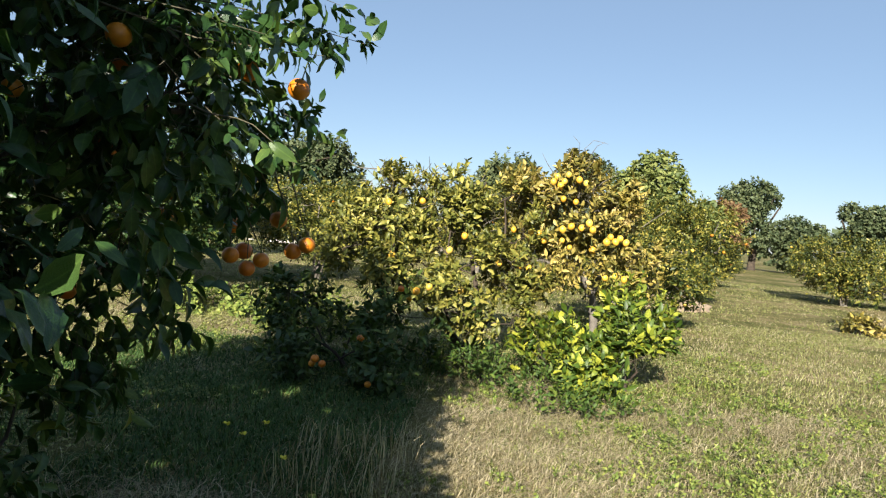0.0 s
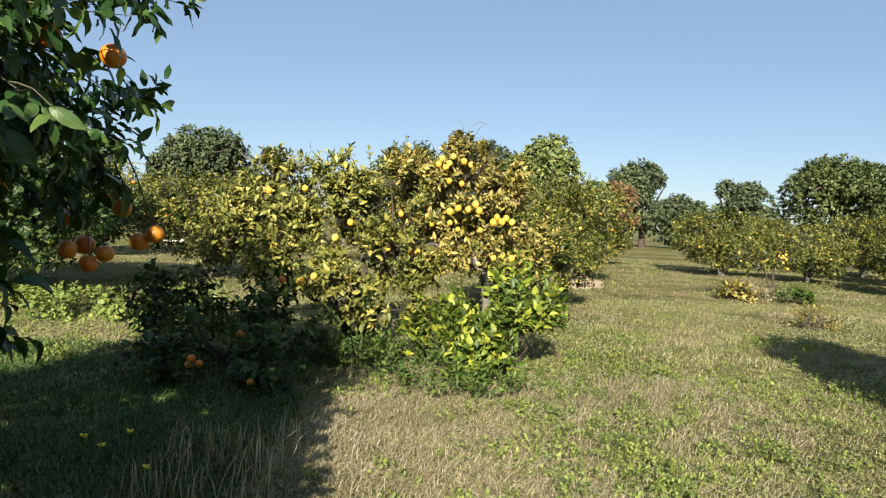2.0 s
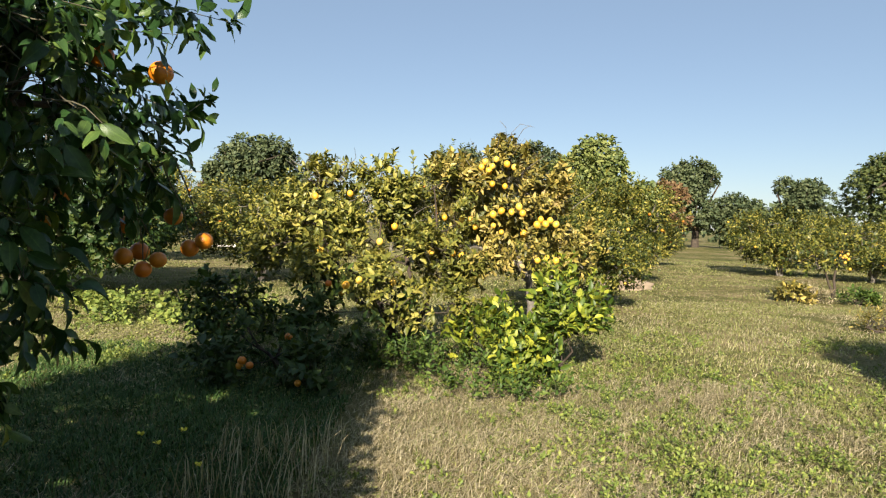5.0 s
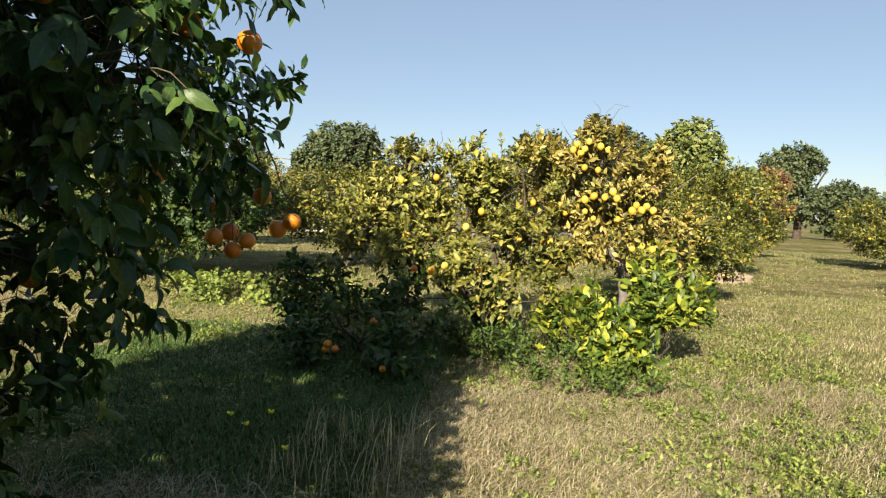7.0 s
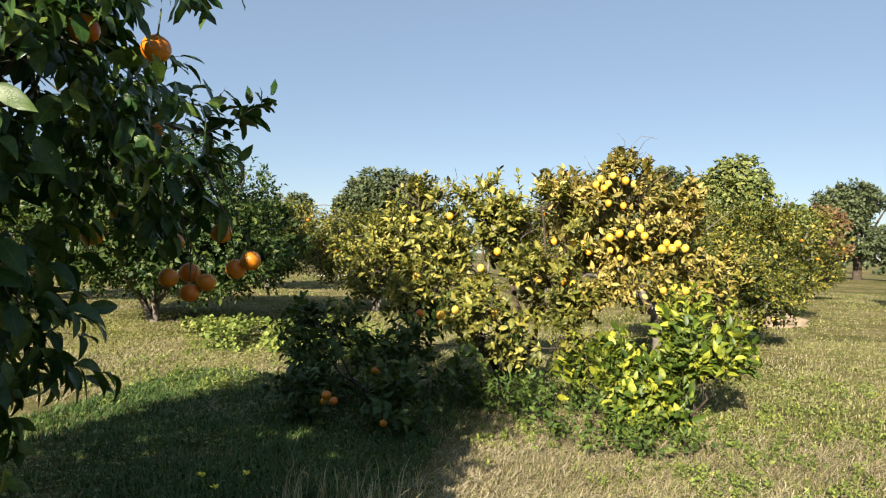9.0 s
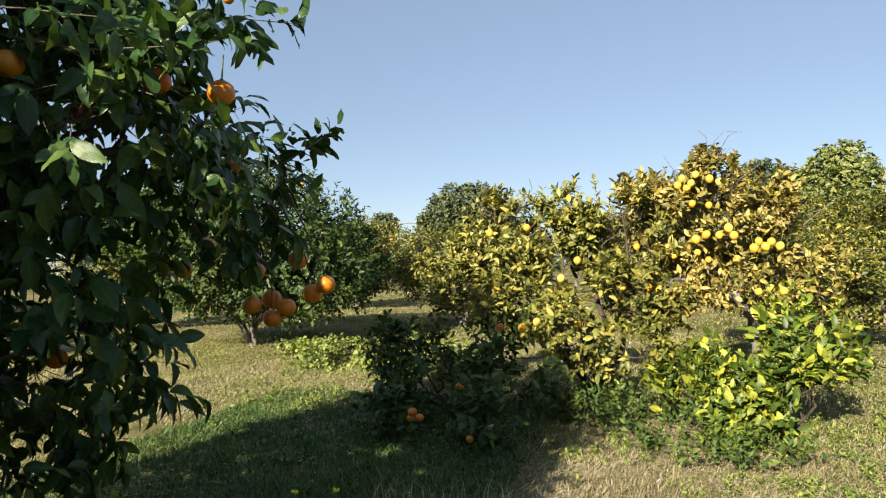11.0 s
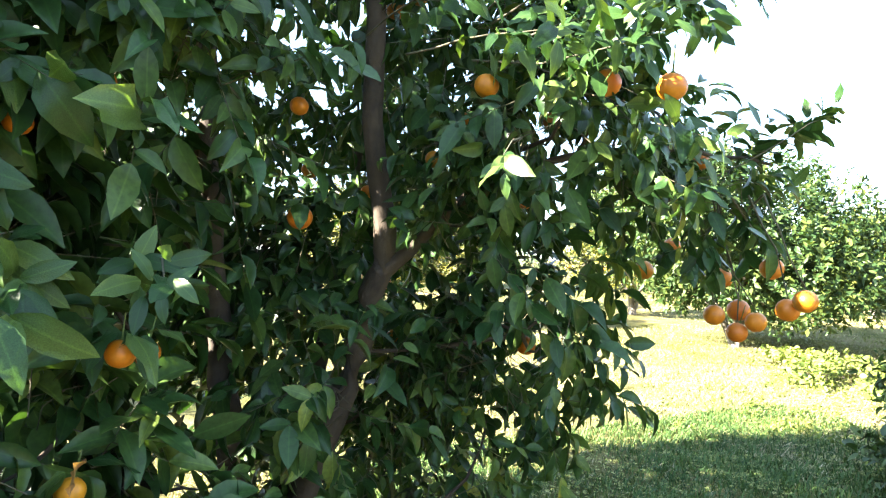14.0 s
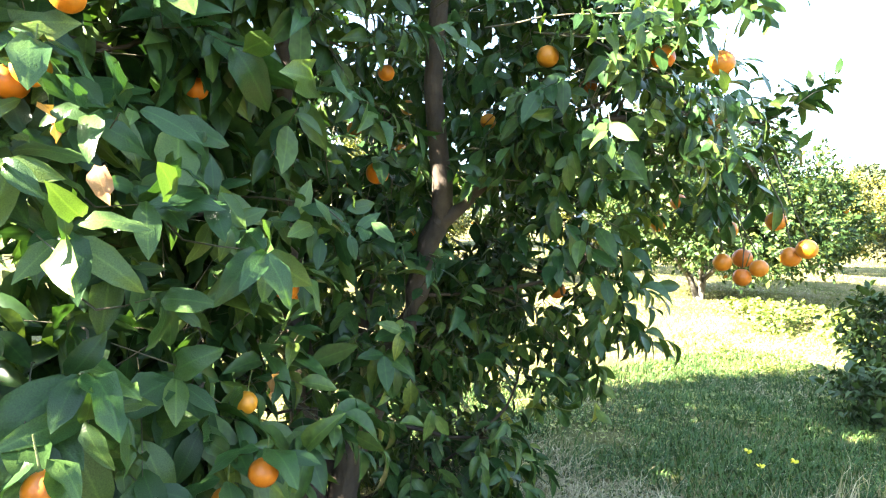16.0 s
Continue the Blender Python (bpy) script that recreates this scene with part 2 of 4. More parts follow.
# a leaf: x along it, y across, z up; folded at the midrib and curved down to its tip
STATIONS = [(0.08, 0.2, 0.02), (0.25, 0.43, 0.025), (0.47, 0.5, 0.0), (0.7, 0.39, -0.05), (0.87, 0.19, -0.1)]
LEAF_V = np.array([(0, 0, 0)] + [q for a, w, h in STATIONS for q in ((a, w, h + 0.16 * w), (a, 0, h), (a, -w, h + 0.16 * w))] + [(1.0, 0, -0.16)])
LEAF_T = np.array([(0, 2, 1), (0, 3, 2), (13, 14, 16), (14, 15, 16)])
LEAF_Q = np.array([q for k in (1, 4, 7, 10) for q in ((k, k + 1, k + 4, k + 3), (k + 1, k + 2, k + 5, k + 4))])
CHIP_V = np.array([(0, 0, 0), (0.45, 0.42, 0.05), (1.0, 0, -0.08), (0.45, -0.42, 0.05)])
CHIP_T = np.array([(0, 2, 1), (0, 3, 2)])


def set_uv(me, uv):
    """Coordinates along and across each leaf, by vertex."""
    index = np.empty(len(me.loops), np.int32)
    me.loops.foreach_get("vertex_index", index)
    me.uv_layers.new(name="UVMap").data.foreach_set("uv", uv[index].astype(np.float32).ravel())
    return me


LEAF_UV = LEAF_V[:, :2] + np.array([0, 1.0])


def leaf_blade(broad, curl, wave, phase):
    """A finer single leaf: five points across, cupped beside the midrib, with a wavy edge."""
    v, uv = [(0, 0, 0)], [(0, 1.0)]
    for k, (a, w, h) in enumerate(STATIONS):
        for c in (1, 0.55, 0, -0.55, -1):
            ripple = wave * abs(c) * math.sin(2.1 * k + phase + (1.7 if c > 0 else 0))
            v.append((a, c * w * broad, curl * (h + 0.05 * w * (abs(c) - 0.55) ** 2 * 4 + ripple)))
            uv.append((a, 1 + c * w))
    v.append((1.0, 0, -0.15 * curl))
    uv.append((1.0, 1.0))
    tris = [(0, 2 + i, 1 + i) for i in range(4)] + [(21 + i, 22 + i, 26) for i in range(4)]
    quads = [(q + i, q + i + 1, q + i + 6, q + i + 5) for q in (1, 6, 11, 16) for i in range(4)]
    return set_uv(fast_mesh("leaf", np.array(v), [np.array(tris), np.array(quads)], True), np.array(uv))


def unit(a):
    return a / np.maximum(np.linalg.norm(a, axis=1, keepdims=True), 1e-9)


def leaf_axes(way, up):
    x = unit(way)
    y = unit(np.cross(up, x))
    return x, y, np.cross(x, y)


def leaves_mesh(name, at, x, y, z, size, broad, fine=True):
    tv = LEAF_V if fine else CHIP_V
    s = size[:, None, None]
    curl = np.random.default_rng(len(at)).uniform(0.2, 2.4, (len(at), 1, 1))
    v = at[:, None, :] + s * (tv[None, :, 0:1] * x[:, None, :] + broad * tv[None, :, 1:2] * y[:, None, :] + curl * tv[None, :, 2:3] * z[:, None, :])
    base = (np.arange(len(at)) * len(tv))[:, None, None]
    if fine:
        faces = [(LEAF_T[None] + base).reshape(-1, 3), (LEAF_Q[None] + base).reshape(-1, 4)]
    else:
        faces = [(CHIP_T[None] + base).reshape(-1, 3)]
    me = fast_mesh(name, v.reshape(-1, 3), faces, fine)
    return set_uv(me, np.tile(LEAF_UV, (len(at), 1))) if fine else me


def shoots(rng, blobs, count, low=0.72, core=0.25, gap=0.0, grain=1.4, floor_z=0.05, hollow=()):
    """Starts and directions of leafy shoots over the shells of rounded crowns, with gaps and hollows."""
    c = np.array([b[:3] for b in blobs], float)
    r = np.array([b[3:6] for b in blobs], float)
    area = (r[:, 0] * r[:, 1] + r[:, 1] * r[:, 2] + r[:, 0] * r[:, 2])
    p_out, d_out = [], []
    while len(p_out) < count:
        i = rng.choice(len(blobs), p=area / area.sum())
        n = rng.normal(size=3)
        n /= np.linalg.norm(n)
        f = rng.uniform(low, 1.03) if rng.random() > core else rng.uniform(0.3, low)
        p = c[i] + n * r[i] * f
        if p[2] < floor_z:
            continue
        inside = np.sqrt((((p - c) / r) ** 2).sum(1))
        inside[i] = 9
        if inside.min() < 0.62 and rng.random() < 0.8:
            continue
        if any(((p[0] - h[0]) / h[3]) ** 2 + ((p[1] - h[1]) / h[4]) ** 2 + ((p[2] - h[2]) / h[5]) ** 2 < 1 for h in hollow):
            continue
        if gap and noise.noise(Vector(p * grain)) < gap - 0.35 + 0.1 * rng.normal():
            continue
        d = n / r[i]
        p_out.append(p)
        d_out.append(d / np.linalg.norm(d))
    return np.array(p_out), np.array(d_out)


def leafed(rng, p, d, each, reach, droop, lift, size, vary=0.28, flat=0.5):
    """Leaves set along shoots: their places, axes and lengths, and the shoots' tips."""
    n = len(p)
    way = unit(d + rng.normal(size=(n, 3)) * 0.5 + np.array([0, 0, lift]))
    long = reach * rng.uniform(0.6, 1.3, (n, 1))
    tips = p + way * long
    at, wx, up = [], [], []
    side0 = unit(np.cross(way, rng.normal(size=(n, 3))))
    side1 = np.cross(way, side0)
    for k in range(each):
        s = (k + rng.uniform(0.2, 0.9, (n, 1))) / each
        a = 2.4 * k + rng.uniform(0, 0.6, (n, 1))
        out = side0 * np.cos(a) + side1 * np.sin(a)
        at.append(p + way * long * s)
        wx.append(unit(out * 0.8 + way * (0.45 + 0.5 * s) + rng.normal(size=(n, 3)) * 0.22 + np.array([0, 0, -droop])))
        up.append(unit(way * 0.5 + np.array([0, 0, flat]) + d * 0.5 + rng.normal(size=(n, 3)) * 0.35))
    at, wx, up = np.concatenate(at), np.concatenate(wx), np.concatenate(up)
    x, y, z = leaf_axes(wx, up)
    return at, x, y, z, size * np.clip(rng.normal(1, vary, len(at)), 0.45, 1.6), tips


def grow(wood, rng, stems, goals, thick=0.016, wave=0.1):
    """Side branches from given stems (points with radii) to goals, each from the nearest wood."""
    spots = [np.array(p, float) for s, _ in stems for p in s]
    for s, radii in stems:
        wood.tube(s, radii, 9)
    goals = sorted(goals, key=lambda g: min(np.linalg.norm(g - q) for q in spots))
    for g in goals:
        near = min(spots, key=lambda q: np.linalg.norm(g - q) + 0.6 * max(0, q[2] - g[2]))
        line = bent(near, g, rng, wave, 5)
        far = np.linalg.norm(g - near)
        r0 = thick * (0.6 + 0.5 * min(far, 1.6))
        wood.tube(line, [r0, r0 * 0.85, r0 * 0.68, r0 * 0.5, r0 * 0.28], 5)
        spots += line[2:4]


def stem_line(rng, pts, r0, r1, fine=3):
    """A stem through a few points, with small bends."""
    out = []
    for a, b in zip(pts[:-1], pts[1:]):
        a, b = np.array(a, float), np.array(b, float)
        for k in range(fine):
            q = a + (b - a) * k / fine
            out.append(q + (rng.normal(size=3) * 0.012 if out else 0))
    out.append(np.array(pts[-1], float))
    radii = [r0 + (r1 - r0) * (i / (len(out) - 1)) ** 0.8 for i in range(len(out))]
    radii[0] *= 1.35
    return out, radii


def fruit_mesh(name, radius, long=1.0, nipple=0.0):
    bm = bmesh.new()
    bmesh.ops.create_uvsphere(bm, u_segments=18, v_segments=12, radius=radius)
    for v in bm.verts:
        z = v.co.z / radius
        k = 1 + 0.02 * math.sin(3 * math.atan2(v.co.y, v.co.x)) - 0.05 * max(0, abs(z) - 0.8) * 5
        v.co.x, v.co.y = v.co.x * k, v.co.y * k
        v.co.z *= long * (1 + nipple * max(0, -z - 0.75) * 3)
    for f in bm.faces:
        f.smooth = True
    me = bpy.data.meshes.new(name)
    bm.to_mesh(me)
    bm.free()
    return me


def calyx_mesh():
    bm = bmesh.new()
    bmesh.ops.create_cone(bm, cap_ends=True, segments=5, radius1=0.009, radius2=0.004, depth=0.006)
    top = bmesh.ops.create_cone(bm, cap_ends=True, segments=6, radius1=0.0025, radius2=0.0018, depth=0.07)
    bmesh.ops.translate(bm, verts=top["verts"], vec=(0, 0, 0.037))
    me = bpy.data.meshes.new("calyx")
    bm.to_mesh(me)
    bm.free()
    return me


ORANGE = fruit_mesh("orange", 0.04, 0.96)
LEMON = fruit_mesh("lemon", 0.034, 1.1, 0.12)
CALYX_MESH = calyx_mesh()


def fruit(name, mesh, material, tree, place, rng, size=1.0, with_calyx=True):
    """A fruit hanging on a tree; place in the world."""
    ob = part(name, mesh, material, tree)
    ob.location = Vector(place) - tree.location
    ob.rotation_euler = (rng.normal() * 0.25, rng.normal() * 0.25, rng.uniform(0, 6.28))
    ob.scale = (size, size, size)
    if with_calyx:
        c = part("calyx", CALYX_MESH, CALYX, ob)
        c.location = (0, 0, 0.96 * 0.04 if name == "orange" else 0.037)
    return ob


def leaf_parts(tree, rng, material, at, x, y, z, size, broad, pick):
    """The picked leaves as meshes of their own, the others joined; all under the tree."""
    variants = []
    for k in range(4):
        variants.append(leaf_blade(broad * (1.0 + 0.08 * k), 0.8 + 0.4 * k, 0.02 + 0.012 * k, 1.3 * k))
    for i in pick:
        ob = part("leaf", variants[int(rng.integers(4))], material, tree)
        m = Matrix((x[i], y[i], z[i])).transposed().to_4x4() @ Matrix.Diagonal((size[i], size[i], size[i], 1))
        ob.matrix_basis = Matrix.Translation(at[i]) @ m
    rest = np.setdiff1d(np.arange(len(at)), pick)
    me = leaves_mesh("leaves", at[rest], x[rest], y[rest], z[rest], size[rest], broad)
    tagged(part("leaves", me, material, tree), kind="stuff")


def twig_mesh(name, p, tips, r=0.0017):
    """Thin three-sided twigs."""
    d = unit(tips - p)
    a = unit(np.cross(d, np.array([0.3, 0.5, 0.8])))
    b = np.cross(d, a)
    ring = [a, -0.5 * a + 0.87 * b, -0.5 * a - 0.87 * b]
    inner = p - d * 0.12
    v = np.stack([inner + k * r * 1.3 for k in ring] + [tips + k * r * 0.5 for k in ring], 1).reshape(-1, 3)
    f = np.array([(0, 1, 4, 3), (1, 2, 5, 4), (2, 0, 3, 5)])
    return fast_mesh(name, v, [(f[None] + (np.arange(len(p)) * 6)[:, None, None]).reshape(-1, 4)])


def ground_z(x, y):
    d = math.hypot(x, y - 3)
    return 0.05 * noise.noise(Vector((x * 0.35, y * 0.35, 0))) + 0.022 * noise.noise(Vector((x * 1.4, y * 1.4, 2))) + min(d, 60) / 60 * 0.25 * noise.noise(Vector((x * 0.05, y * 0.05, 5)))


# ---- ground ----
def make_ground():
    s = np.linspace(-1, 1, 261)
    xs = np.sinh(s * 6.2) / np.sinh(6.2) * 600
    v = np.array([(x, y + 4, ground_z(x, y + 4)) for y in xs for x in xs])
    n = len(xs)
    i = np.arange(n - 1)
    q = (i[:, None] * n + i[None, :]).ravel()
    me = fast_mesh("ground", v, [np.stack([q, q + 1, q + n + 1, q + n], 1)], True)
    me.materials.append(GROUND)
    tagged(new("ground", me), "rough orchard ground with dry straw and green weeds", "ground", kind="structure")


make_ground()


def tree_parts(tree, rng, blobs, stems, count, each, reach, droop, lift, size, broad, leaf, bark, picked=0, near=(0, 0, 0), gap=0.0, branches=70, thick=0.016, low=0.72, core=0.25, fine=True, twigs=True, floor_z=0.05, grain=1.4, flat=0.5, vary=0.3, hollow=(), swell=None):
    """Trunk, twigs and leaves of a tree; all places are from its foot."""
    p, d = shoots(rng, blobs, count, low, core, gap, grain, floor_z, hollow)
    at, x, y, z, sizes, tips = leafed(rng, p, d, each, reach, droop, lift, size, vary, flat)
    if swell:
        sizes = sizes * swell(at)
    w = Wood()
    grow(w, rng, stems, [p[i] for i in rng.choice(len(p), min(branches, len(p)), replace=False)], thick)
    part("trunk", w.mesh("trunk"), bark, tree)
    if twigs:
        tagged(part("twig_growth", twig_mesh("twig_growth", p, tips), TWIG, tree), kind="stuff")
    if fine and picked:
        order = np.argsort(np.linalg.norm(at - np.array(near), axis=1))
        leaf_parts(tree, rng, leaf, at, x, y, z, sizes, broad, order[:picked])
    else:
        me = leaves_mesh("leaves", at, x, y, z, sizes, broad, fine)
        tagged(part("leaves", me, leaf, tree), kind="stuff")
    return p, tips


# ---- the orange tree beside the walker ----
def near_orange_tree():
    rng = np.random.default_rng(11)
    fx, fy = -2.25, 1.95
    tree = thing("orange_tree", fx, fy, 0, "dense dark green orange tree with many ripe oranges", "tree", "orchard trees")
    foot = np.array([fx, fy, 0])
    blobs = [(-2.75, 2.1, 2.6, 1.2, 1.3, 1.25), (-1.8, 2.5, 2.35, 0.45, 0.62, 0.5), (-2.65, 2.55, 1.6, 0.4, 0.6, 0.5), (-2.75, 2.25, 1.1, 0.65, 0.75, 0.72), (-2.4, 2.5, 0.65, 0.35, 0.35, 0.4), (-2.6, 2.5, 0.4, 0.45, 0.5, 0.35),
             (-2.0, 2.85, 1.12, 0.32, 0.36, 0.36), (-2.12, 2.62, 0.85, 0.26, 0.26, 0.28), (-2.15, 2.48, 0.45, 0.28, 0.24, 0.34), (-1.72, 2.72, 1.5, 0.28, 0.4, 0.36), (-1.88, 3.15, 2.05, 0.34, 0.42, 0.4), (-1.66, 3.62, 1.82, 0.15, 0.18, 0.2), (-1.55, 2.72, 2.02, 0.28, 0.34, 0.26),
             (-1.45, 0.85, 1.3, 0.38, 0.42, 0.85), (-1.5, 1.2, 1.3, 0.3, 0.35, 0.65), (-2.1, 0.75, 1.2, 0.45, 0.4, 1.0), (-1.85, 0.8, 0.55, 0.45, 0.45, 0.45), (-1.65, 0.85, 2.05, 0.42, 0.5, 0.5), (-1.75, 1.35, 0.75, 0.35, 0.4, 0.5), (-1.98, 2.08, 1.02, 0.24, 0.2, 0.2), (-2.05, 1.45, 2.05, 0.28, 0.24, 0.5), (-2.3, 2.25, 0.85, 0.35, 0.3, 0.35), (-2.3, 2.3, 0.38, 0.35, 0.3, 0.3), (-1.75, 1.5, 2.05, 0.35, 0.5, 0.5), (-3.2, 2.5, 1.4, 0.8, 0.9, 0.8), (-3.2, 1.4, 2.2, 0.85, 0.9, 1.0), (-2.6, 1.5, 3.3, 0.9, 1.0, 0.6)]
    blobs = [(b[0] - fx, b[1] - fy, *b[2:]) for b in blobs]
    raw = [([(-2.3, 1.9, -0.05), (-2.2, 1.97, 0.45), (-2.17, 2.13, 0.88), (-2.09, 2.27, 1.29), (-2.05, 2.29, 1.54), (-2.04, 2.27, 1.85), (-1.93, 2.19, 2.4), (-1.9, 2.2, 2.95)], 0.074, 0.032),
           ([(-2.3, 1.85, -0.05), (-2.3, 1.78, 0.55), (-2.32, 1.75, 1.01), (-2.3, 1.7, 1.52), (-2.25, 1.65, 2.08), (-2.25, 1.6, 2.8)], 0.075, 0.03),
           ([(-2.05, 2.28, 1.45), (-1.9, 2.6, 1.75), (-1.8, 3.0, 1.95), (-1.65, 3.5, 2.0), (-1.55, 3.85, 1.95)], 0.028, 0.006),
           ([(-2.3, 1.9, 0.3), (-2.7, 2.2, 0.9), (-3.1, 2.5, 1.7), (-3.3, 2.6, 2.6)], 0.06, 0.018)]
    stems = []
    for pts, r0, r1 in raw:
        line, radii = stem_line(rng, pts, r0, r1)
        stems.append(([q - foot for q in line], radii))
    p, tips = tree_parts(tree, rng, blobs, stems, 3900, 8, 0.24, 0.72, -0.08, 0.092, 0.44, LEAF_ORANGE, BARK, 300, (2.4, -0.9, 1.5), gap=0.29, branches=110, thick=0.013, grain=1.9,
                         hollow=[(-1.72 - fx, 2.05 - fy, 1.95, 0.42, 0.36, 0.62), (-1.9 - fx, 1.75 - fy, 0.5, 0.5, 0.35, 0.36)],
                         swell=lambda at: 1 + 0.4 * np.clip((-0.2 - at[:, 1]) / 0.5, 0, 1))
    # two sprays that stand out against the sky, and the sunlit one
    for tip, base, n, up in (((-0.8, 2.8, 2.2), (-1.25, 2.68, 2.25), 13, 0.25), ((-0.86, 2.62, 2.28), (-1.3, 2.5, 2.3), 10, 0.1), ((-1.3, 2.3, 2.3), (-1.65, 2.2, 2.3), 8, 0.0), ((-1.0, 2.8, 2.42), (-1.35, 2.6, 2.35), 6, 0.2), ((-0.9, 2.6, 2.1), (-1.35, 2.5, 2.16), 10, 0.0), ((-1.05, 2.68, 2.15), (-1.45, 2.6, 2.2), 8, 0.0), ((-0.98, 2.32, 2.08), (-1.32, 2.22, 2.12), 9, 0.0), ((-1.4, 3.98, 2.14), (-1.62, 3.62, 1.9), 13, 0.4), ((-0.94, 2.8, 1.86), (-1.28, 2.68, 2.05), 8, -0.3), ((-1.06, 2.85, 1.74), (-1.35, 2.72, 1.95), 7, -0.3), ((-0.86, 2.12, 1.74), (-1.2, 2.34, 1.83), 4, -0.7), ((-0.82, 0.93, 1.42), (-1.3, 0.9, 1.46), 5, 0.2), ((-0.96, 0.97, 1.1), (-1.4, 0.95, 1.14), 4, 0.0), ((-0.94, 1.05, 1.5), (-1.36, 1.0, 1.6), 5, 0.3), ((-0.86, 1.25, 1.42), (-1.3, 1.2, 1.5), 5, 0.2), ((-0.98, 0.8, 1.62), (-1.36, 0.75, 1.72), 5, 0.3), ((-0.92, 1.02, 1.66), (-1.35, 1.0, 1.72), 4, 0.3), ((-0.95, 1.2, 1.5), (-1.4, 1.2, 1.55), 4, 0.2), ((-0.9, 0.86, 1.56), (-1.3, 0.8, 1.55), 5, 0.2), ((-0.98, 1.48, 1.44), (-1.4, 1.4, 1.5), 5, 0.1), ((-1.0, 1.08, 1.32), (-1.4, 1.0, 1.36), 4, 0.0)):
        base, tip = np.array(base) - foot, np.array(tip) - foot
        k = np.linspace(0.15, 0.95, n)[:, None]
        pp = base + (tip - base) * k
        dd = np.repeat(unit((tip - base)[None]), n, 0)
        at, x, y, z, s, tt = leafed(rng, pp, dd, 4, 0.09, 0.35, up, 0.058 if up < -0.5 else 0.105 if tip[1] < -0.6 else 0.085)
        blade = leaf_blade(rng.uniform(0.38, 0.46), rng.uniform(0.9, 1.7), 0.035, rng.uniform(0, 6))
        for a in range(len(at)):
            ob = part("leaf", blade, LEAF_ORANGE, tree)
            ob.matrix_basis = Matrix.Translation(at[a]) @ Matrix((x[a], y[a], z[a])).transposed().to_4x4() @ Matrix.Diagonal((s[a], s[a], s[a], 1))
        w = Wood()
        w.tube(bent(base - (tip - base) * 0.6, tip, rng, 0.06, 6), [0.004, 0.0035, 0.003, 0.0025, 0.0018, 0.001], 5)
        part("twig", w.mesh("twig"), TWIG, tree)
    facing = [(-1.04, 2.765, 2.014), (-1.2, 2.67, 2.05), (-1.57, 2.47, 2.1), (-0.92, 0.89, 1.72), (-1.02, 0.85, 1.71), (-1.0, 0.94, 1.87), (-1.53, 1.345, 1.945), (-1.72, 1.88, 1.99),
              (-1.01, 1.3, 0.93), (-0.8, 0.91, 1.05), (-1.3, 1.32, 1.0), (-1.06, 1.23, 0.86), (-1.25, 1.41, 1.3), (-1.32, 1.46, 1.29), (-1.32, 1.2, 1.79), (-1.9, 1.93, 1.65), (-1.8, 2.78, 1.76), (-2.11, 3.0, 1.14)]
    hung = [(-1.82, 3.72, 1.99), (-2.19, 3.94, 1.61), (-2.05, 3.62, 1.485), (-2.37, 2.44, 2.63), (-2.25, 2.5, 2.66), (-1.87, 3.66, 1.93),
            (-1.48, 3.77, 1.51), (-1.76, 3.81, 1.46), (-1.7, 3.85, 1.32), (-1.71, 3.71, 1.3), (-1.58, 3.81, 1.28), (-1.64, 3.77, 1.23), (-1.29, 3.71, 1.39), (-1.37, 3.72, 1.35),
            (-1.5, 3.35, 2.62), (-1.35, 3.2, 2.6)]
    cover = leaf_blade(0.48, 1.6, 0.04, 2.0)
    for i, q in enumerate(facing + hung):
        size = 0.62 if i >= len(facing) + len(hung) - 2 else (0.78 if q[1] < 1.9 else 1.08) * rng.uniform(0.94, 1.06) if i < len(facing) else rng.uniform(1.1, 1.25)
        fruit("orange", ORANGE, PEEL_ORANGE, tree, q, rng, size)
        if i >= len(facing):
            continue
        # leaves that hang from the stalk over the fruit
        n = 3
        a = rng.uniform(-1.9, 1.9, n)
        way = np.column_stack([np.cos(a), np.sin(a), rng.uniform(-1.2, 0.1, n)])
        x, y, z = leaf_axes(way, np.column_stack([np.cos(a), np.sin(a), np.ones(n)]))
        top = np.array(q) - foot + np.array([0, 0, 0.055])
        for k in range(n):
            r = 0.115 * rng.uniform(0.75, 1.2)
            if i == 0:      # this one hangs bare
                continue
            ob = part("leaf", cover, LEAF_ORANGE, tree)
            ob.matrix_basis = Matrix.Translation(top + way[k] * 0.012) @ Matrix((x[k], y[k], z[k])).transposed().to_4x4() @ Matrix.Diagonal((r, r, r, 1))
    # a few withered leaves among the green ones
    withered = leaf_blade(0.5, 1.7, 0.08, 4.0)
    for q, turn in (((-0.8, 0.98, 1.56), 0.4), ((-0.87, 0.9, 1.66), 2.0), ((-0.9, 0.86, 1.55), 4.0), ((-1.12, 1.36, 1.12), 5.2)):
        ob = part("leaf", withered, LEAF_WITHERED, tree, "curled brown withered leaf")
        ob.location = Vector(q) - tree.location
        ob.rotation_euler, ob.scale = (0.6, 0.9, turn), (0.07, 0.07, 0.07)
    # stalks that carry the hanging cluster
    w = Wood()
    for q in hung[6:14]:
        top = np.array((-1.55 + 0.1 * rng.normal(), 3.62, 1.8)) - foot
        w.tube(bent(top, np.array(q) - foot + np.array([0, 0, 0.05]), rng, 0.08, 5), [0.005, 0.0045, 0.004, 0.0035, 0.003], 5)
    part("fruit_stalk", w.mesh("fruit_stalk"), TWIG, tree)
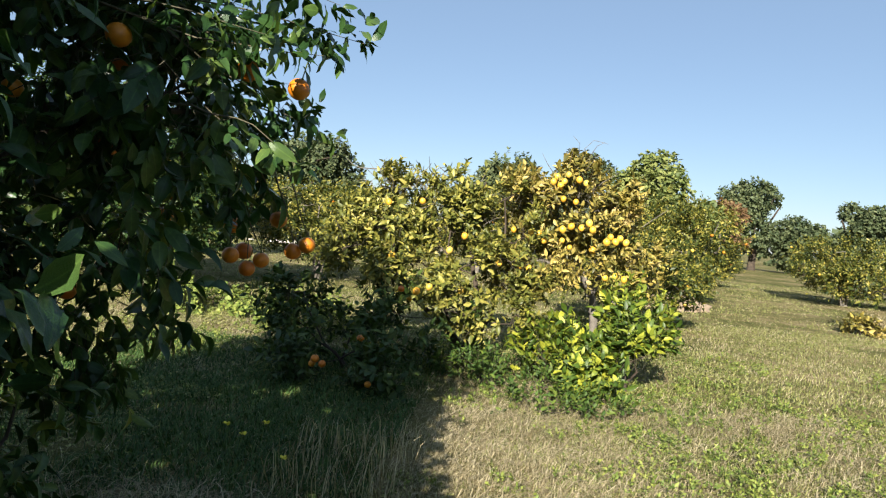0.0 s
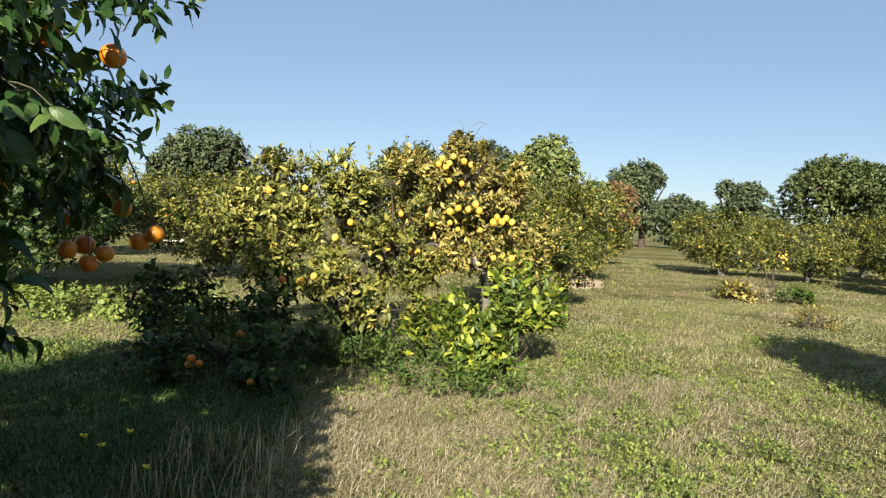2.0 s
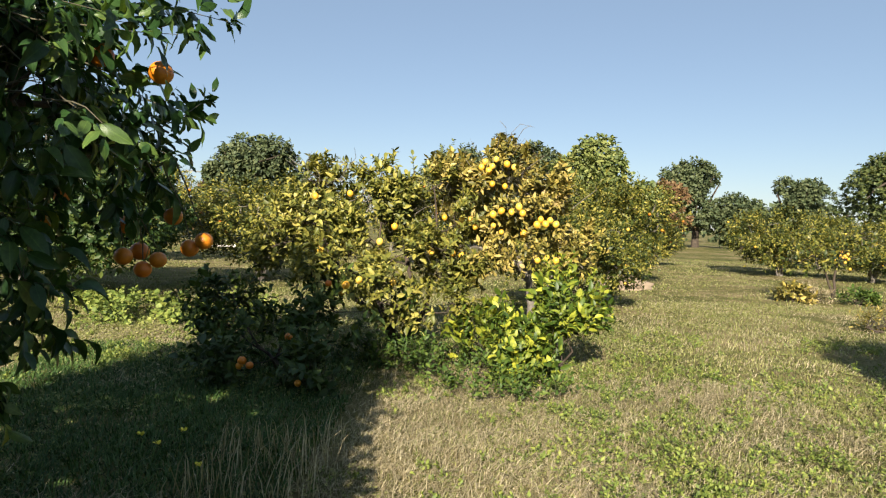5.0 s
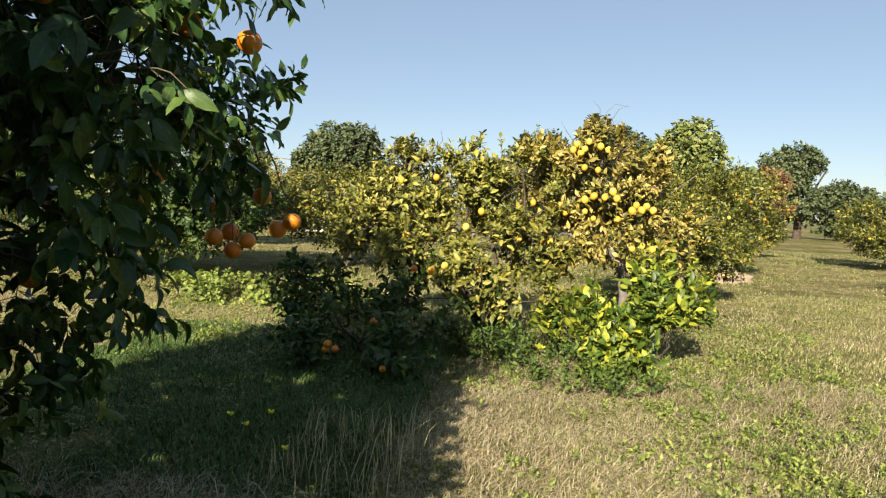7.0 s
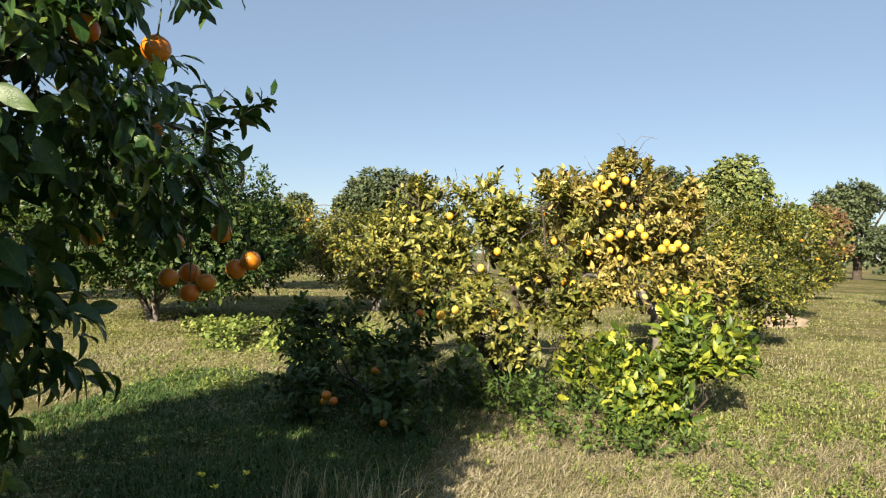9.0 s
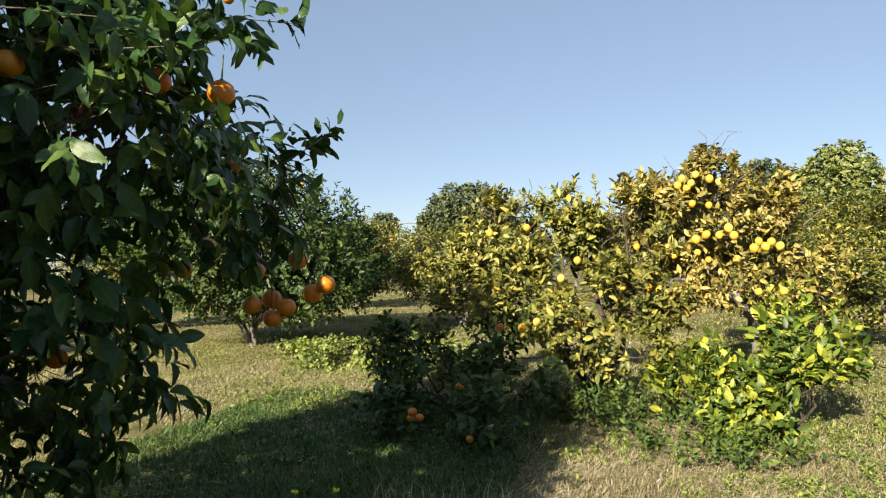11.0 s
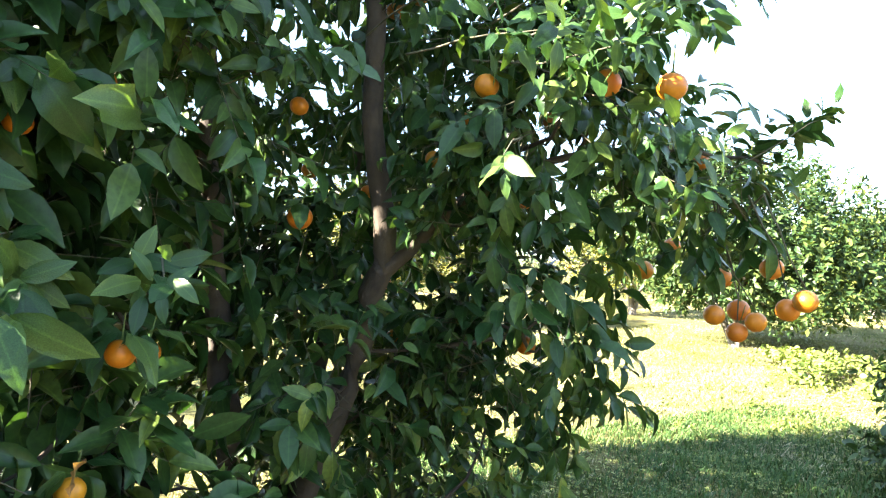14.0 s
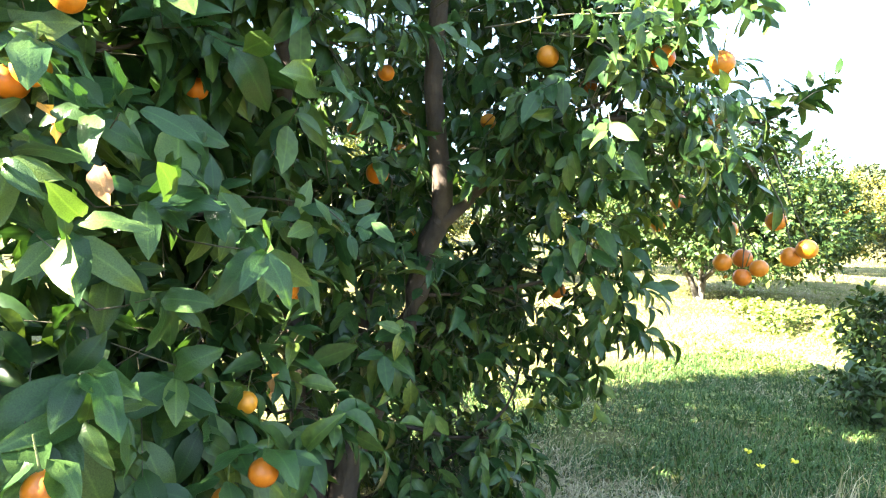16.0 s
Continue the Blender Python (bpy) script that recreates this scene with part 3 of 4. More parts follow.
    for i in range(26):
        b = blobs[int(rng.integers(3))]
        n = rng.normal(size=3)
        n /= np.linalg.norm(n)
        if n[0] > 0.1 and n[1] < 0.6:
            n[0] = -n[0]
        fruit("orange", ORANGE, PEEL_ORANGE, tree, foot + np.array(b[:3]) + n * np.array(b[3:6]) * 0.95, rng, rng.uniform(0.85, 1.05), False)


near_orange_tree()


# ---- the two lemon trees and the low growth at their feet ----
def lemon_tree(fx, fy, label, blobs, raw, leaf, count, fruits, seed, gap=0.5, size=0.07, each=9, bark=BARK):
    rng = np.random.default_rng(seed)
    tree = thing("lemon_tree", fx, fy, 0, label, "tree", "orchard trees")
    foot = np.array([fx, fy, 0])
    stems = []
    for pts, r0, r1 in raw:
        line, radii = stem_line(rng, pts, r0, r1)
        stems.append(([q - foot for q in line], radii))
    local = [(b[0] - fx, b[1] - fy, *b[2:]) for b in blobs]
    tree_parts(tree, rng, local, stems, count, each, 0.16, 0.0, 0.9, size, 0.46, leaf, bark, 150, (0.3 - fx, 5.5 - fy, 1.2), gap=gap + 0.03, branches=190, thick=0.013, core=0.3, grain=3.6)
    w = Wood()
    for k in range(26):
        b = local[int(rng.integers(4))]
        n = rng.normal(size=3)
        n = n / np.linalg.norm(n)
        n[2] = abs(n[2]) * 0.9
        at = np.array(b[:3]) + n * np.array(b[3:6]) * 0.7
        w.tube(bent(at, at + np.array([n[0] * 0.3, n[1] * 0.3, rng.uniform(0.15, 0.38)]), rng, 0.14, 4), [0.006, 0.0045, 0.003, 0.0015], 4)
    tagged(part("dead_twig", w.mesh("dead_twig"), BARK_GREY, tree, "grey leafless twigs"), kind="stuff")
    for q in fruits:
        fruit("lemon", LEMON, PEEL_LEMON, tree, q, rng, rng.uniform(0.95, 1.15))
    return tree, rng


lemon_tree(-0.75, 8.0, "pale green lemon tree with thin crooked stems and few fruits",
           [(-1.65, 7.75, 1.65, 0.5, 0.5, 0.42), (-1.62, 7.6, 1.9, 0.2, 0.22, 0.22), (-2.1, 7.9, 1.3, 0.5, 0.5, 0.4), (-0.95, 7.8, 1.5, 0.55, 0.5, 0.5), (-0.9, 7.8, 1.93, 0.28, 0.3, 0.24), (-0.64, 7.7, 1.98, 0.17, 0.2, 0.24), (-0.35, 7.7, 1.6, 0.4, 0.45, 0.45),
            (-0.3, 7.3, 1.1, 0.42, 0.4, 0.28), (-0.85, 7.0, 0.88, 0.4, 0.35, 0.22), (-1.4, 7.4, 1.02, 0.55, 0.5, 0.28), (-1.22, 7.9, 1.98, 0.13, 0.13, 0.2), (-0.5, 7.3, 0.62, 0.5, 0.3, 0.2)],
           [([(-0.75, 8.0, -0.05), (-0.68, 7.9, 0.35), (-0.62, 7.8, 0.8), (-0.75, 7.8, 1.4), (-0.62, 7.8, 2.1)], 0.06, 0.01),
            ([(-0.72, 7.98, 0.05), (-1.0, 7.7, 0.45), (-1.45, 7.6, 0.8), (-1.7, 7.7, 1.5), (-1.65, 7.7, 2.1)], 0.045, 0.008),
            ([(-0.7, 8.0, 0.05), (-0.45, 7.7, 0.55), (-0.33, 7.6, 1.2), (-0.38, 7.6, 1.9)], 0.04, 0.008),
            ([(-0.68, 7.95, 0.02), (-0.85, 7.5, 0.4), (-0.95, 7.3, 0.75), (-0.95, 7.5, 1.5)], 0.035, 0.008),
            ([(-0.8, 8.0, 0.05), (-1.2, 8.3, 0.7), (-1.9, 8.2, 1.2), (-2.2, 8.1, 1.6)], 0.045, 0.008)],
           LEAF_LEMON, 1500, [(-0.73, 6.95, 0.9), (-1.0, 6.5, 0.95), (-1.12, 6.48, 0.9), (-1.47, 6.89, 1.21), (-1.26, 7.3, 1.8), (-1.61, 7.2, 1.76), (-0.76, 7.2, 1.46), (-0.9, 7.1, 1.3), (-1.25, 6.9, 0.78)], 21)
_tree, _rng = lemon_tree(0.85, 8.45, "yellowing lemon tree laden with ripe yellow fruits",
           [(0.5, 8.1, 1.78, 0.65, 0.6, 0.42), (0.42, 8.0, 2.08, 0.28, 0.28, 0.3), (0.38, 8.0, 2.26, 0.14, 0.15, 0.16), (0.95, 8.15, 1.6, 0.42, 0.5, 0.4), (0.1, 7.95, 1.75, 0.42, 0.45, 0.4), (-0.18, 7.9, 1.95, 0.26, 0.3, 0.28), (0.45, 7.75, 1.25, 0.4, 0.3, 0.2), (1.25, 8.2, 1.25, 0.3, 0.3, 0.3), (-0.05, 7.6, 1.1, 0.35, 0.3, 0.25), (1.0, 8.0, 2.0, 0.18, 0.2, 0.15)],
           [([(0.85, 8.45, -0.05), (0.8, 8.38, 0.55), (0.72, 8.3, 0.92), (0.5, 8.2, 1.4), (0.42, 8.1, 2.45)], 0.07, 0.01),
            ([(0.72, 8.3, 0.85), (0.85, 8.2, 1.2), (0.95, 8.15, 1.6), (1.0, 8.1, 2.0)], 0.045, 0.01),
            ([(0.95, 8.5, 0.0), (1.02, 8.4, 0.7), (1.12, 8.3, 1.2), (1.25, 8.2, 1.5)], 0.045, 0.01),
            ([(0.74, 8.3, 0.9), (0.5, 8.05, 1.12), (0.08, 7.8, 1.25), (0.0, 7.8, 1.55), (-0.15, 7.9, 2.1)], 0.035, 0.008)],
           LEAF_YELLOWING, 1400, [(0.88, 7.5, 1.16), (0.98, 7.5, 1.13), (0.78, 7.52, 1.13), (0.03, 7.5, 1.55), (-0.06, 7.5, 1.57), (0.09, 7.48, 1.48), (0.37, 7.5, 1.66), (0.56, 7.5, 1.71), (0.6, 7.48, 1.64), (0.48, 7.5, 1.65), (0.28, 7.52, 1.62), (0.8, 7.5, 1.58), (0.9, 7.5, 1.57), (0.85, 7.47, 1.53), (0.76, 7.5, 1.52), (0.97, 7.52, 1.53),
            (0.18, 7.6, 2.2), (0.26, 7.58, 2.15), (0.14, 7.6, 2.14), (0.3, 7.6, 2.23), (0.42, 7.6, 2.18), (0.22, 7.57, 2.1), (0.5, 7.62, 2.15), (-0.15, 7.4, 1.19), (-0.05, 7.38, 1.17), (-0.37, 7.3, 1.2), (0.62, 7.5, 1.42)], 22, 0.47, 0.068, 9, BARK_GREY)
for _i in range(3):
    _c = np.array([0.42 + 0.35 * _rng.normal(), 7.6, 1.8 + 0.25 * _rng.normal()])
    for _j in range(int(_rng.integers(2, 4))):
        fruit("lemon", LEMON, PEEL_LEMON, _tree, _c + _rng.normal(size=3) * np.array([0.09, 0.04, 0.07]), _rng, _rng.uniform(0.8, 1.0), False)


def shrub(name, label, fx, fy, blobs, leaf, count, size, seed, picked=0, fruits=(), lift=0.6, gap=0.15, droop=0.0, broad=0.5, reach=0.17):
    rng = np.random.default_rng(seed)
    bush = thing(name, fx, fy, 0, label, "shrub")
    foot = np.array([fx, fy, 0])
    local = [(b[0] - fx, b[1] - fy, *b[2:]) for b in blobs]
    stems = []
    for k in range(5):
        b = local[k % len(local)]
        pts = [(0.05 * rng.normal(), 0.05 * rng.normal(), -0.03), (b[0] * 0.5 + 0.1 * rng.normal(), b[1] * 0.5, b[2] * 0.5), (b[0] + 0.2 * rng.normal(), b[1] + 0.1 * rng.normal(), b[2] + 0.3 * b[5])]
        stems.append(stem_line(rng, pts, 0.018, 0.005))
    tree_parts(bush, rng, local, stems, count, 7, reach, droop, lift, size, broad, leaf, BARK, picked, (0.2 - fx, 5.0 - fy, 0.5), gap=gap, branches=40, thick=0.007, core=0.4, grain=2.5, floor_z=0.03)
    for q in fruits:
        fruit("orange", ORANGE, PEEL_ORANGE, bush, q, rng, rng.uniform(0.75, 0.95))
    return bush


shrub("sucker_shrub", "bright yellow-green citrus suckers growing from the ground", 1.0, 7.1, [(0.5, 6.7, 0.22, 0.36, 0.3, 0.2), (0.88, 6.7, 0.25, 0.32, 0.3, 0.25), (1.1, 6.95, 0.48, 0.26, 0.3, 0.32), (0.7, 7.15, 0.5, 0.4, 0.35, 0.26), (1.05, 7.25, 0.75, 0.27, 0.3, 0.22), (1.2, 6.8, 0.15, 0.16, 0.2, 0.14), (0.22, 7.1, 0.36, 0.3, 0.3, 0.22)], LEAF_SUCKER, 620, 0.085, 31, 150, (), 1.1, 0.4, broad=0.44, reach=0.24)
shrub("low_citrus_shrub", "low dark green citrus shrub in shade with small oranges", -1.9, 6.9, [(-2.6, 7.2, 0.62, 0.36, 0.4, 0.26), (-2.25, 6.8, 0.36, 0.46, 0.4, 0.26), (-1.6, 6.35, 0.3, 0.5, 0.4, 0.26), (-1.2, 6.05, 0.15, 0.42, 0.35, 0.18), (-1.5, 7.0, 0.62, 0.5, 0.4, 0.2), (-0.95, 6.9, 0.45, 0.38, 0.3, 0.25), (-2.0, 6.2, 0.15, 0.4, 0.35, 0.16)], LEAF_DARK, 440, 0.085, 32, 120,
      [(-1.36, 5.74, 0.14), (-1.86, 5.8, 0.3), (-1.78, 5.76, 0.27), (-1.49, 5.9, 0.5), (-1.9, 5.85, 0.24), (-1.2, 6.1, 0.95)], 0.5, 0.54, broad=0.46, reach=0.22)
shrub("creeper_shrub", "dark green creeping weeds at the foot of the lemon trees", 0.0, 6.9, [(0.15, 6.7, 0.06, 0.7, 0.45, 0.11), (-0.6, 7.2, 0.1, 0.4, 0.35, 0.15), (0.35, 6.15, 0.03, 0.6, 0.4, 0.08), (0.3, 7.5, 0.15, 0.45, 0.4, 0.2)], LEAF_CREEPER, 560, 0.048, 33, 60, (), 0.5)
shrub("weed_clump", "bright green leafy weeds beside the lemon trees", -4.5, 9.6, [(-4.4, 9.4, 0.08, 1.1, 0.7, 0.2), (-3.3, 9.2, 0.12, 0.8, 0.6, 0.26), (-3.0, 8.6, 0.08, 0.5, 0.5, 0.22), (-5.7, 10.3, 0.05, 0.8, 0.5, 0.13)], LEAF_WEED, 700, 0.05, 34, 0, (), 0.8, 0.2, 0.0, 1.0)


# ---- the other orchard trees ----
def row_tree(name, label, seed, wide, high, leaf, count, fruits=0, size=0.085, peel=None, mesh=None, gap=0.42, skirt=0.36, fork=0.2):
    """A rounded citrus tree at the origin, branching low."""
    rng = np.random.default_rng(seed)
    tree = thing(name, 0, 0, 0, label, "tree", "orchard trees")
    blobs = [(0, 0, high * 0.58, wide * 0.8, wide * 0.8, high * 0.38)]
    for k in range(7):
        a = k * 0.9 + rng.uniform(0, 0.5)
        blobs.append((wide * 0.6 * math.cos(a), wide * 0.6 * math.sin(a), high * rng.uniform(skirt, 0.72), wide * rng.uniform(0.3, 0.45), wide * rng.uniform(0.3, 0.45), high * rng.uniform(0.18, 0.26)))
    stems = []
    for k in range(5):
        a = k * 1.3
        stems.append(stem_line(rng, [(0.03 * k, 0, -0.05), (0.15 * math.cos(a), 0.15 * math.sin(a), high * fork), (0.45 * wide * math.cos(a), 0.45 * wide * math.sin(a), high * 0.5), (0.6 * wide * math.cos(a), 0.6 * wide * math.sin(a), high * 0.8)], 0.07, 0.012))
    p, tips = tree_parts(tree, rng, blobs, stems, count, 8, 0.3, 0.1, 0.35, size, 0.62, leaf, BARK_GREY, gap=gap + 0.06, branches=60, thick=0.018, core=0.3, fine=False, twigs=False, floor_z=high * (skirt - 0.2), grain=2.2)
    for i in rng.choice(len(tips), fruits, replace=False):
        fruit("orange", ORANGE if mesh is None else mesh, PEEL_ORANGE if peel is None else peel, tree, tips[i], rng, 1.0, False)
    return tree


def put(tree, x, y, turn=0, k=1.0, tall=1.0):
    m = Matrix.Translation((x, y, ground_z(x, y) - 0.03)) @ Euler((0, 0, turn)).to_matrix().to_4x4() @ Matrix.Diagonal((k, k, k * tall, 1))
    return m


green = row_tree("orange_tree", "rounded green orange tree with scattered oranges, branching low", 41, 2.1, 3.3, LEAF_ROW, 2700, 16)
citrus = row_tree("citrus_tree", "low spreading citrus tree with yellowish green leaves", 42, 1.7, 2.3, LEAF_ROW, 2300, 10, 0.08, PEEL_LEMON, LEMON, skirt=0.3)
shade = row_tree("orange_tree", "unseen dark green orange tree behind the walker, added for its shade", 43, 1.7, 3.5, LEAF_ORANGE, 2000, 12, 0.11)
behind = row_tree("orange_tree", "broad dark green orange tree with a pale forked trunk", 44, 2.8, 3.6, LEAF_BROAD, 6500, 22, 0.1, gap=0.26, skirt=0.33, fork=0.12)
behind.matrix_basis = put(behind, -7.95, 11.3, 0.4)
green.matrix_basis = put(green, -10.8, 20.5, 1.7)
for x, y, turn, k, tall in ((-4.9, 15.2, 2.0, 0.95, 0.8), (3.7, 17.2, 1.0, 0.86, 1.02), (-13.0, 6.0, 3.0, 1.0, 1.0), (-13.5, 14.0, 5.0, 1.0, 1.0), (-1.5, 22.0, 2.6, 1.0, 0.95), (-17.5, 10.0, 0.5, 1.0, 1.0)):
    copy_thing(green, put(green, x, y, turn, k, tall))
citrus.matrix_basis = put(citrus, 10.6, 22.8, 0.3)
for x, y, turn, k, tall in ((12.3, 20.4, 1.1, 0.8, 1.0), (13.6, 16.4, 2.4, 0.95, 1.0), (6.9, 26.0, 3.3, 0.85, 0.9), (15.4, 20.2, 4.0, 0.95, 1.1), (17.0, 24.5, 0.7, 1.0, 1.0), (14.2, 27.0, 5.2, 0.95, 1.0), (20.0, 20.5, 2.2, 1.1, 1.1), (1.9, 12.4, 2.8, 0.85, 0.95), (-6.5, 26.0, 1.2, 1.1, 1.1), (-9.0, 30.0, 0.2, 1.1, 1.1)):
    copy_thing(citrus, put(citrus, x, y, turn, k, tall))
# unseen tree behind the walker, set to shade the near orange tree
shade.matrix_basis = put(shade, -1.85, -2.4, 0.3, 0.95, 0.88)
# more unseen trees, added to hold back skylight from the shaded ground
for x, y, turn, k, tall in ((-7.8, -2.8, 1.0, 1.0, 1.0), (-3.2, -6.8, 2.0, 1.0, 1.0), (1.2, -6.0, 3.0, 1.0, 1.0), (4.6, -4.5, 4.0, 1.0, 1.0), (8.5, -1.5, 5.0, 1.0, 1.0), (-8.0, -8.0, 0.5, 1.0, 1.0)):
    copy_thing(shade, put(shade, x, y, turn, k, tall))
# unseen tree, copied narrow and tall to cast the shadow at the right
copy_thing(behind, put(behind, 4.6, 4.4, 2.0, 0.3, 2.6))


def young_tree():
    rng = np.random.default_rng(51)
    tree = thing("young_lemon_tree", 8.0, 14.8, ground_z(8.0, 14.8), "thin young lemon tree bearing a bunch of yellow fruits", "tree")
    blobs = [(0.1, 0, 1.1, 0.5, 0.5, 0.35), (0.5, 0.1, 1.45, 0.4, 0.4, 0.25), (-0.5, 0.0, 1.0, 0.5, 0.4, 0.3)]
    stems = [stem_line(rng, [(0, 0, -0.05), (0.03, 0, 0.5), (0.1, 0, 1.0), (0.5, 0.1, 1.6)], 0.04, 0.008), stem_line(rng, [(0, 0, 0.2), (-0.2, 0, 0.7), (-0.6, 0, 1.2)], 0.025, 0.006)]
    tree_parts(tree, rng, blobs, stems, 170, 7, 0.22, 0.1, 0.3, 0.09, 0.62, LEAF_ROW, BARK, branches=20, fine=False, core=0.4)
    for k in range(10):
        fruit("lemon", LEMON, PEEL_LEMON, tree, (8.02 + 0.13 * rng.normal(), 14.55 + 0.06 * rng.normal(), 0.98 + 0.09 * rng.normal()), rng, 0.85, False)


young_tree()
shrub("yellow_shrub", "small yellow-leaved shrub in the grass", 7.1, 14.6, [(7.1, 14.6, 0.14, 0.35, 0.25, 0.16)], LEAF_YELLOWING, 90, 0.09, 52)
shrub("leafy_weed", "low dark green leafy weed in the grass", 8.3, 14.4, [(8.3, 14.4, 0.08, 0.35, 0.25, 0.14), (8.65, 14.45, 0.06, 0.25, 0.2, 0.12)], LEAF_CREEPER, 90, 0.08, 53)
shrub("dry_bush", "small dry straw-coloured bush in the grass", 7.5, 14.6, [(7.5, 14.6, 0.16, 0.28, 0.25, 0.2)], GRASS_DRY, 70, 0.07, 54, broad=0.2)
shrub("dry_bush", "small brownish dry bush in the grass", 6.4, 10.6, [(6.4, 10.6, 0.14, 0.3, 0.25, 0.18)], LEAF_YELLOWING, 80, 0.05, 55, broad=0.3)


# ---- far trees ----
def far_tree(label, x, y, wide, high, leaf, seed, bare=0.28, count=2300, lumps=20, size=0.21, category="tree", opening=None):
    """A tall tree whose crown is heaped up of many leafy lumps."""
    rng = np.random.default_rng(seed)
    tree = thing("tall_tree", x, y, ground_z(x, y) - 0.05, label, category, "far trees")
    blobs = []
    for k in range(lumps):
        a, h = rng.uniform(0, 6.28), rng.uniform(0, 1)
        out = wide * math.sqrt(rng.uniform(0.05, 1)) * (1 - 0.75 * h * h) * (0.8 + 0.2 * h)
        r = wide * rng.uniform(0.2, 0.36)
        if opening and math.hypot(out * math.cos(a) - opening[0], high * (bare + (0.88 - bare) * h) - opening[1]) < r + opening[2]:
            continue
        blobs.append((out * math.cos(a), out * math.sin(a), high * (bare + (0.88 - bare) * h), r, r, r * 0.78))
    stems = []
    for k in range(4):
        a = k * 1.57 + rng.uniform(0, 0.7)
        stems.append(stem_line(rng, [(0.1 * math.cos(a), 0.1 * math.sin(a), -0.1), (0.2 * math.cos(a), 0.2 * math.sin(a), high * bare), (0.5 * wide * math.cos(a), 0.5 * wide * math.sin(a), high * 0.75)], 0.2, 0.05))
    tree_parts(tree, rng, blobs, stems, count, 7, size * 1.6, 0.15, 0.3, size, 0.95, leaf, BARK, gap=0.12, branches=40, thick=0.05, core=0.15, fine=False, twigs=False, grain=0.5, floor_z=high * bare * 0.6)


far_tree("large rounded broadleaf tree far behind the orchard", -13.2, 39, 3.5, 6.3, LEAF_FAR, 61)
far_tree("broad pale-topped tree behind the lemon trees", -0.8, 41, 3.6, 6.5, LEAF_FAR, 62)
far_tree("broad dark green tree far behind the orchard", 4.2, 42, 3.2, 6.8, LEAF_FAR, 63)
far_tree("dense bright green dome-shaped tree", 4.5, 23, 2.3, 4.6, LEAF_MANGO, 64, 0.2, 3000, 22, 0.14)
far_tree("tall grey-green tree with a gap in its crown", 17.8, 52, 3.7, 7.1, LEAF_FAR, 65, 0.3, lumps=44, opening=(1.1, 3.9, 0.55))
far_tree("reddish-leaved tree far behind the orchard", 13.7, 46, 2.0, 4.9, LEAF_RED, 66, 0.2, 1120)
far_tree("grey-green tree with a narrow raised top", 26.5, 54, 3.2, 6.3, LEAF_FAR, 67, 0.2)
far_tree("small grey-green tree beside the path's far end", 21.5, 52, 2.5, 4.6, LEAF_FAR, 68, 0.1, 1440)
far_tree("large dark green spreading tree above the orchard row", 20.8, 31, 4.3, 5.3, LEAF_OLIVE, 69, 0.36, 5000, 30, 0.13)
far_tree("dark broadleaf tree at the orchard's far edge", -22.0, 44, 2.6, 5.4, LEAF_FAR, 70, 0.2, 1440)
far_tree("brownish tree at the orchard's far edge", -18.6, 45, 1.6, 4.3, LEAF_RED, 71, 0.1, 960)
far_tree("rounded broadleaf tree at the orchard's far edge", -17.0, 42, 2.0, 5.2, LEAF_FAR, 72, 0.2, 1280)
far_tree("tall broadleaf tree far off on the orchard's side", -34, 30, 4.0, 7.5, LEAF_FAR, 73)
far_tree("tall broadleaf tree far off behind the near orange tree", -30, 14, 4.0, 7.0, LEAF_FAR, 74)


def bare_tree(x, y, high, seed, label):
    """Leafless twigs."""
    rng = np.random.default_rng(seed)
    tree = thing("bare_tree", x, y, ground_z(x, y), label, "tree")
    w = Wood()
    stems = [stem_line(rng, [(0, 0, -0.1), (0.1, 0, high * 0.3), (0.2 * rng.normal(), 0.1, high * 0.8)], 0.09, 0.03)]
    goals = [np.array([high * 0.4 * rng.normal(), high * 0.4 * rng.normal(), high * rng.uniform(0.45, 1.0)]) for k in range(110)]
    grow(w, rng, stems, goals, 0.03)
    part("trunk", w.mesh("trunk"), BARK_GREY, tree)


bare_tree(-6.0, 36, 4.8, 81, "pale leafless tree behind the lemon trees")
bare_tree(-3.8, 30, 3.6, 82, "pale leafless tree behind the lemon trees")
bare_tree(-25.5, 46, 6.0, 83, "pale leafless tree at the orchard's far edge")


def far_woods():
    """An uneven belt of woods that closes the horizon."""
    rng = np.random.default_rng(90)
    c = []
    for k in range(170):
        a = rng.uniform(0, 6.28)
        d = rng.uniform(75, 120)
        h = rng.uniform(1.0, 3.4)
        c.append((d * math.sin(a), d * math.cos(a) + 4, h * 0.5, rng.uniform(2.5, 5), rng.uniform(2.5, 5), h))
    p, d = shoots(rng, c, 5200, 0.85, 0.0, 0, 1, 0.1)
    at, x, y, z, s, tips = leafed(rng, p, d, 5, 0.9, 0.1, 0.3, 0.75)
    me = leaves_mesh("far_woods", at, x, y, z, s, 1.0, False)
    me.materials.append(LEAF_FAR)
    tagged(new("far_woods", me), "low belt of hazy woods along the horizon", "woods", kind="stuff")


far_woods()


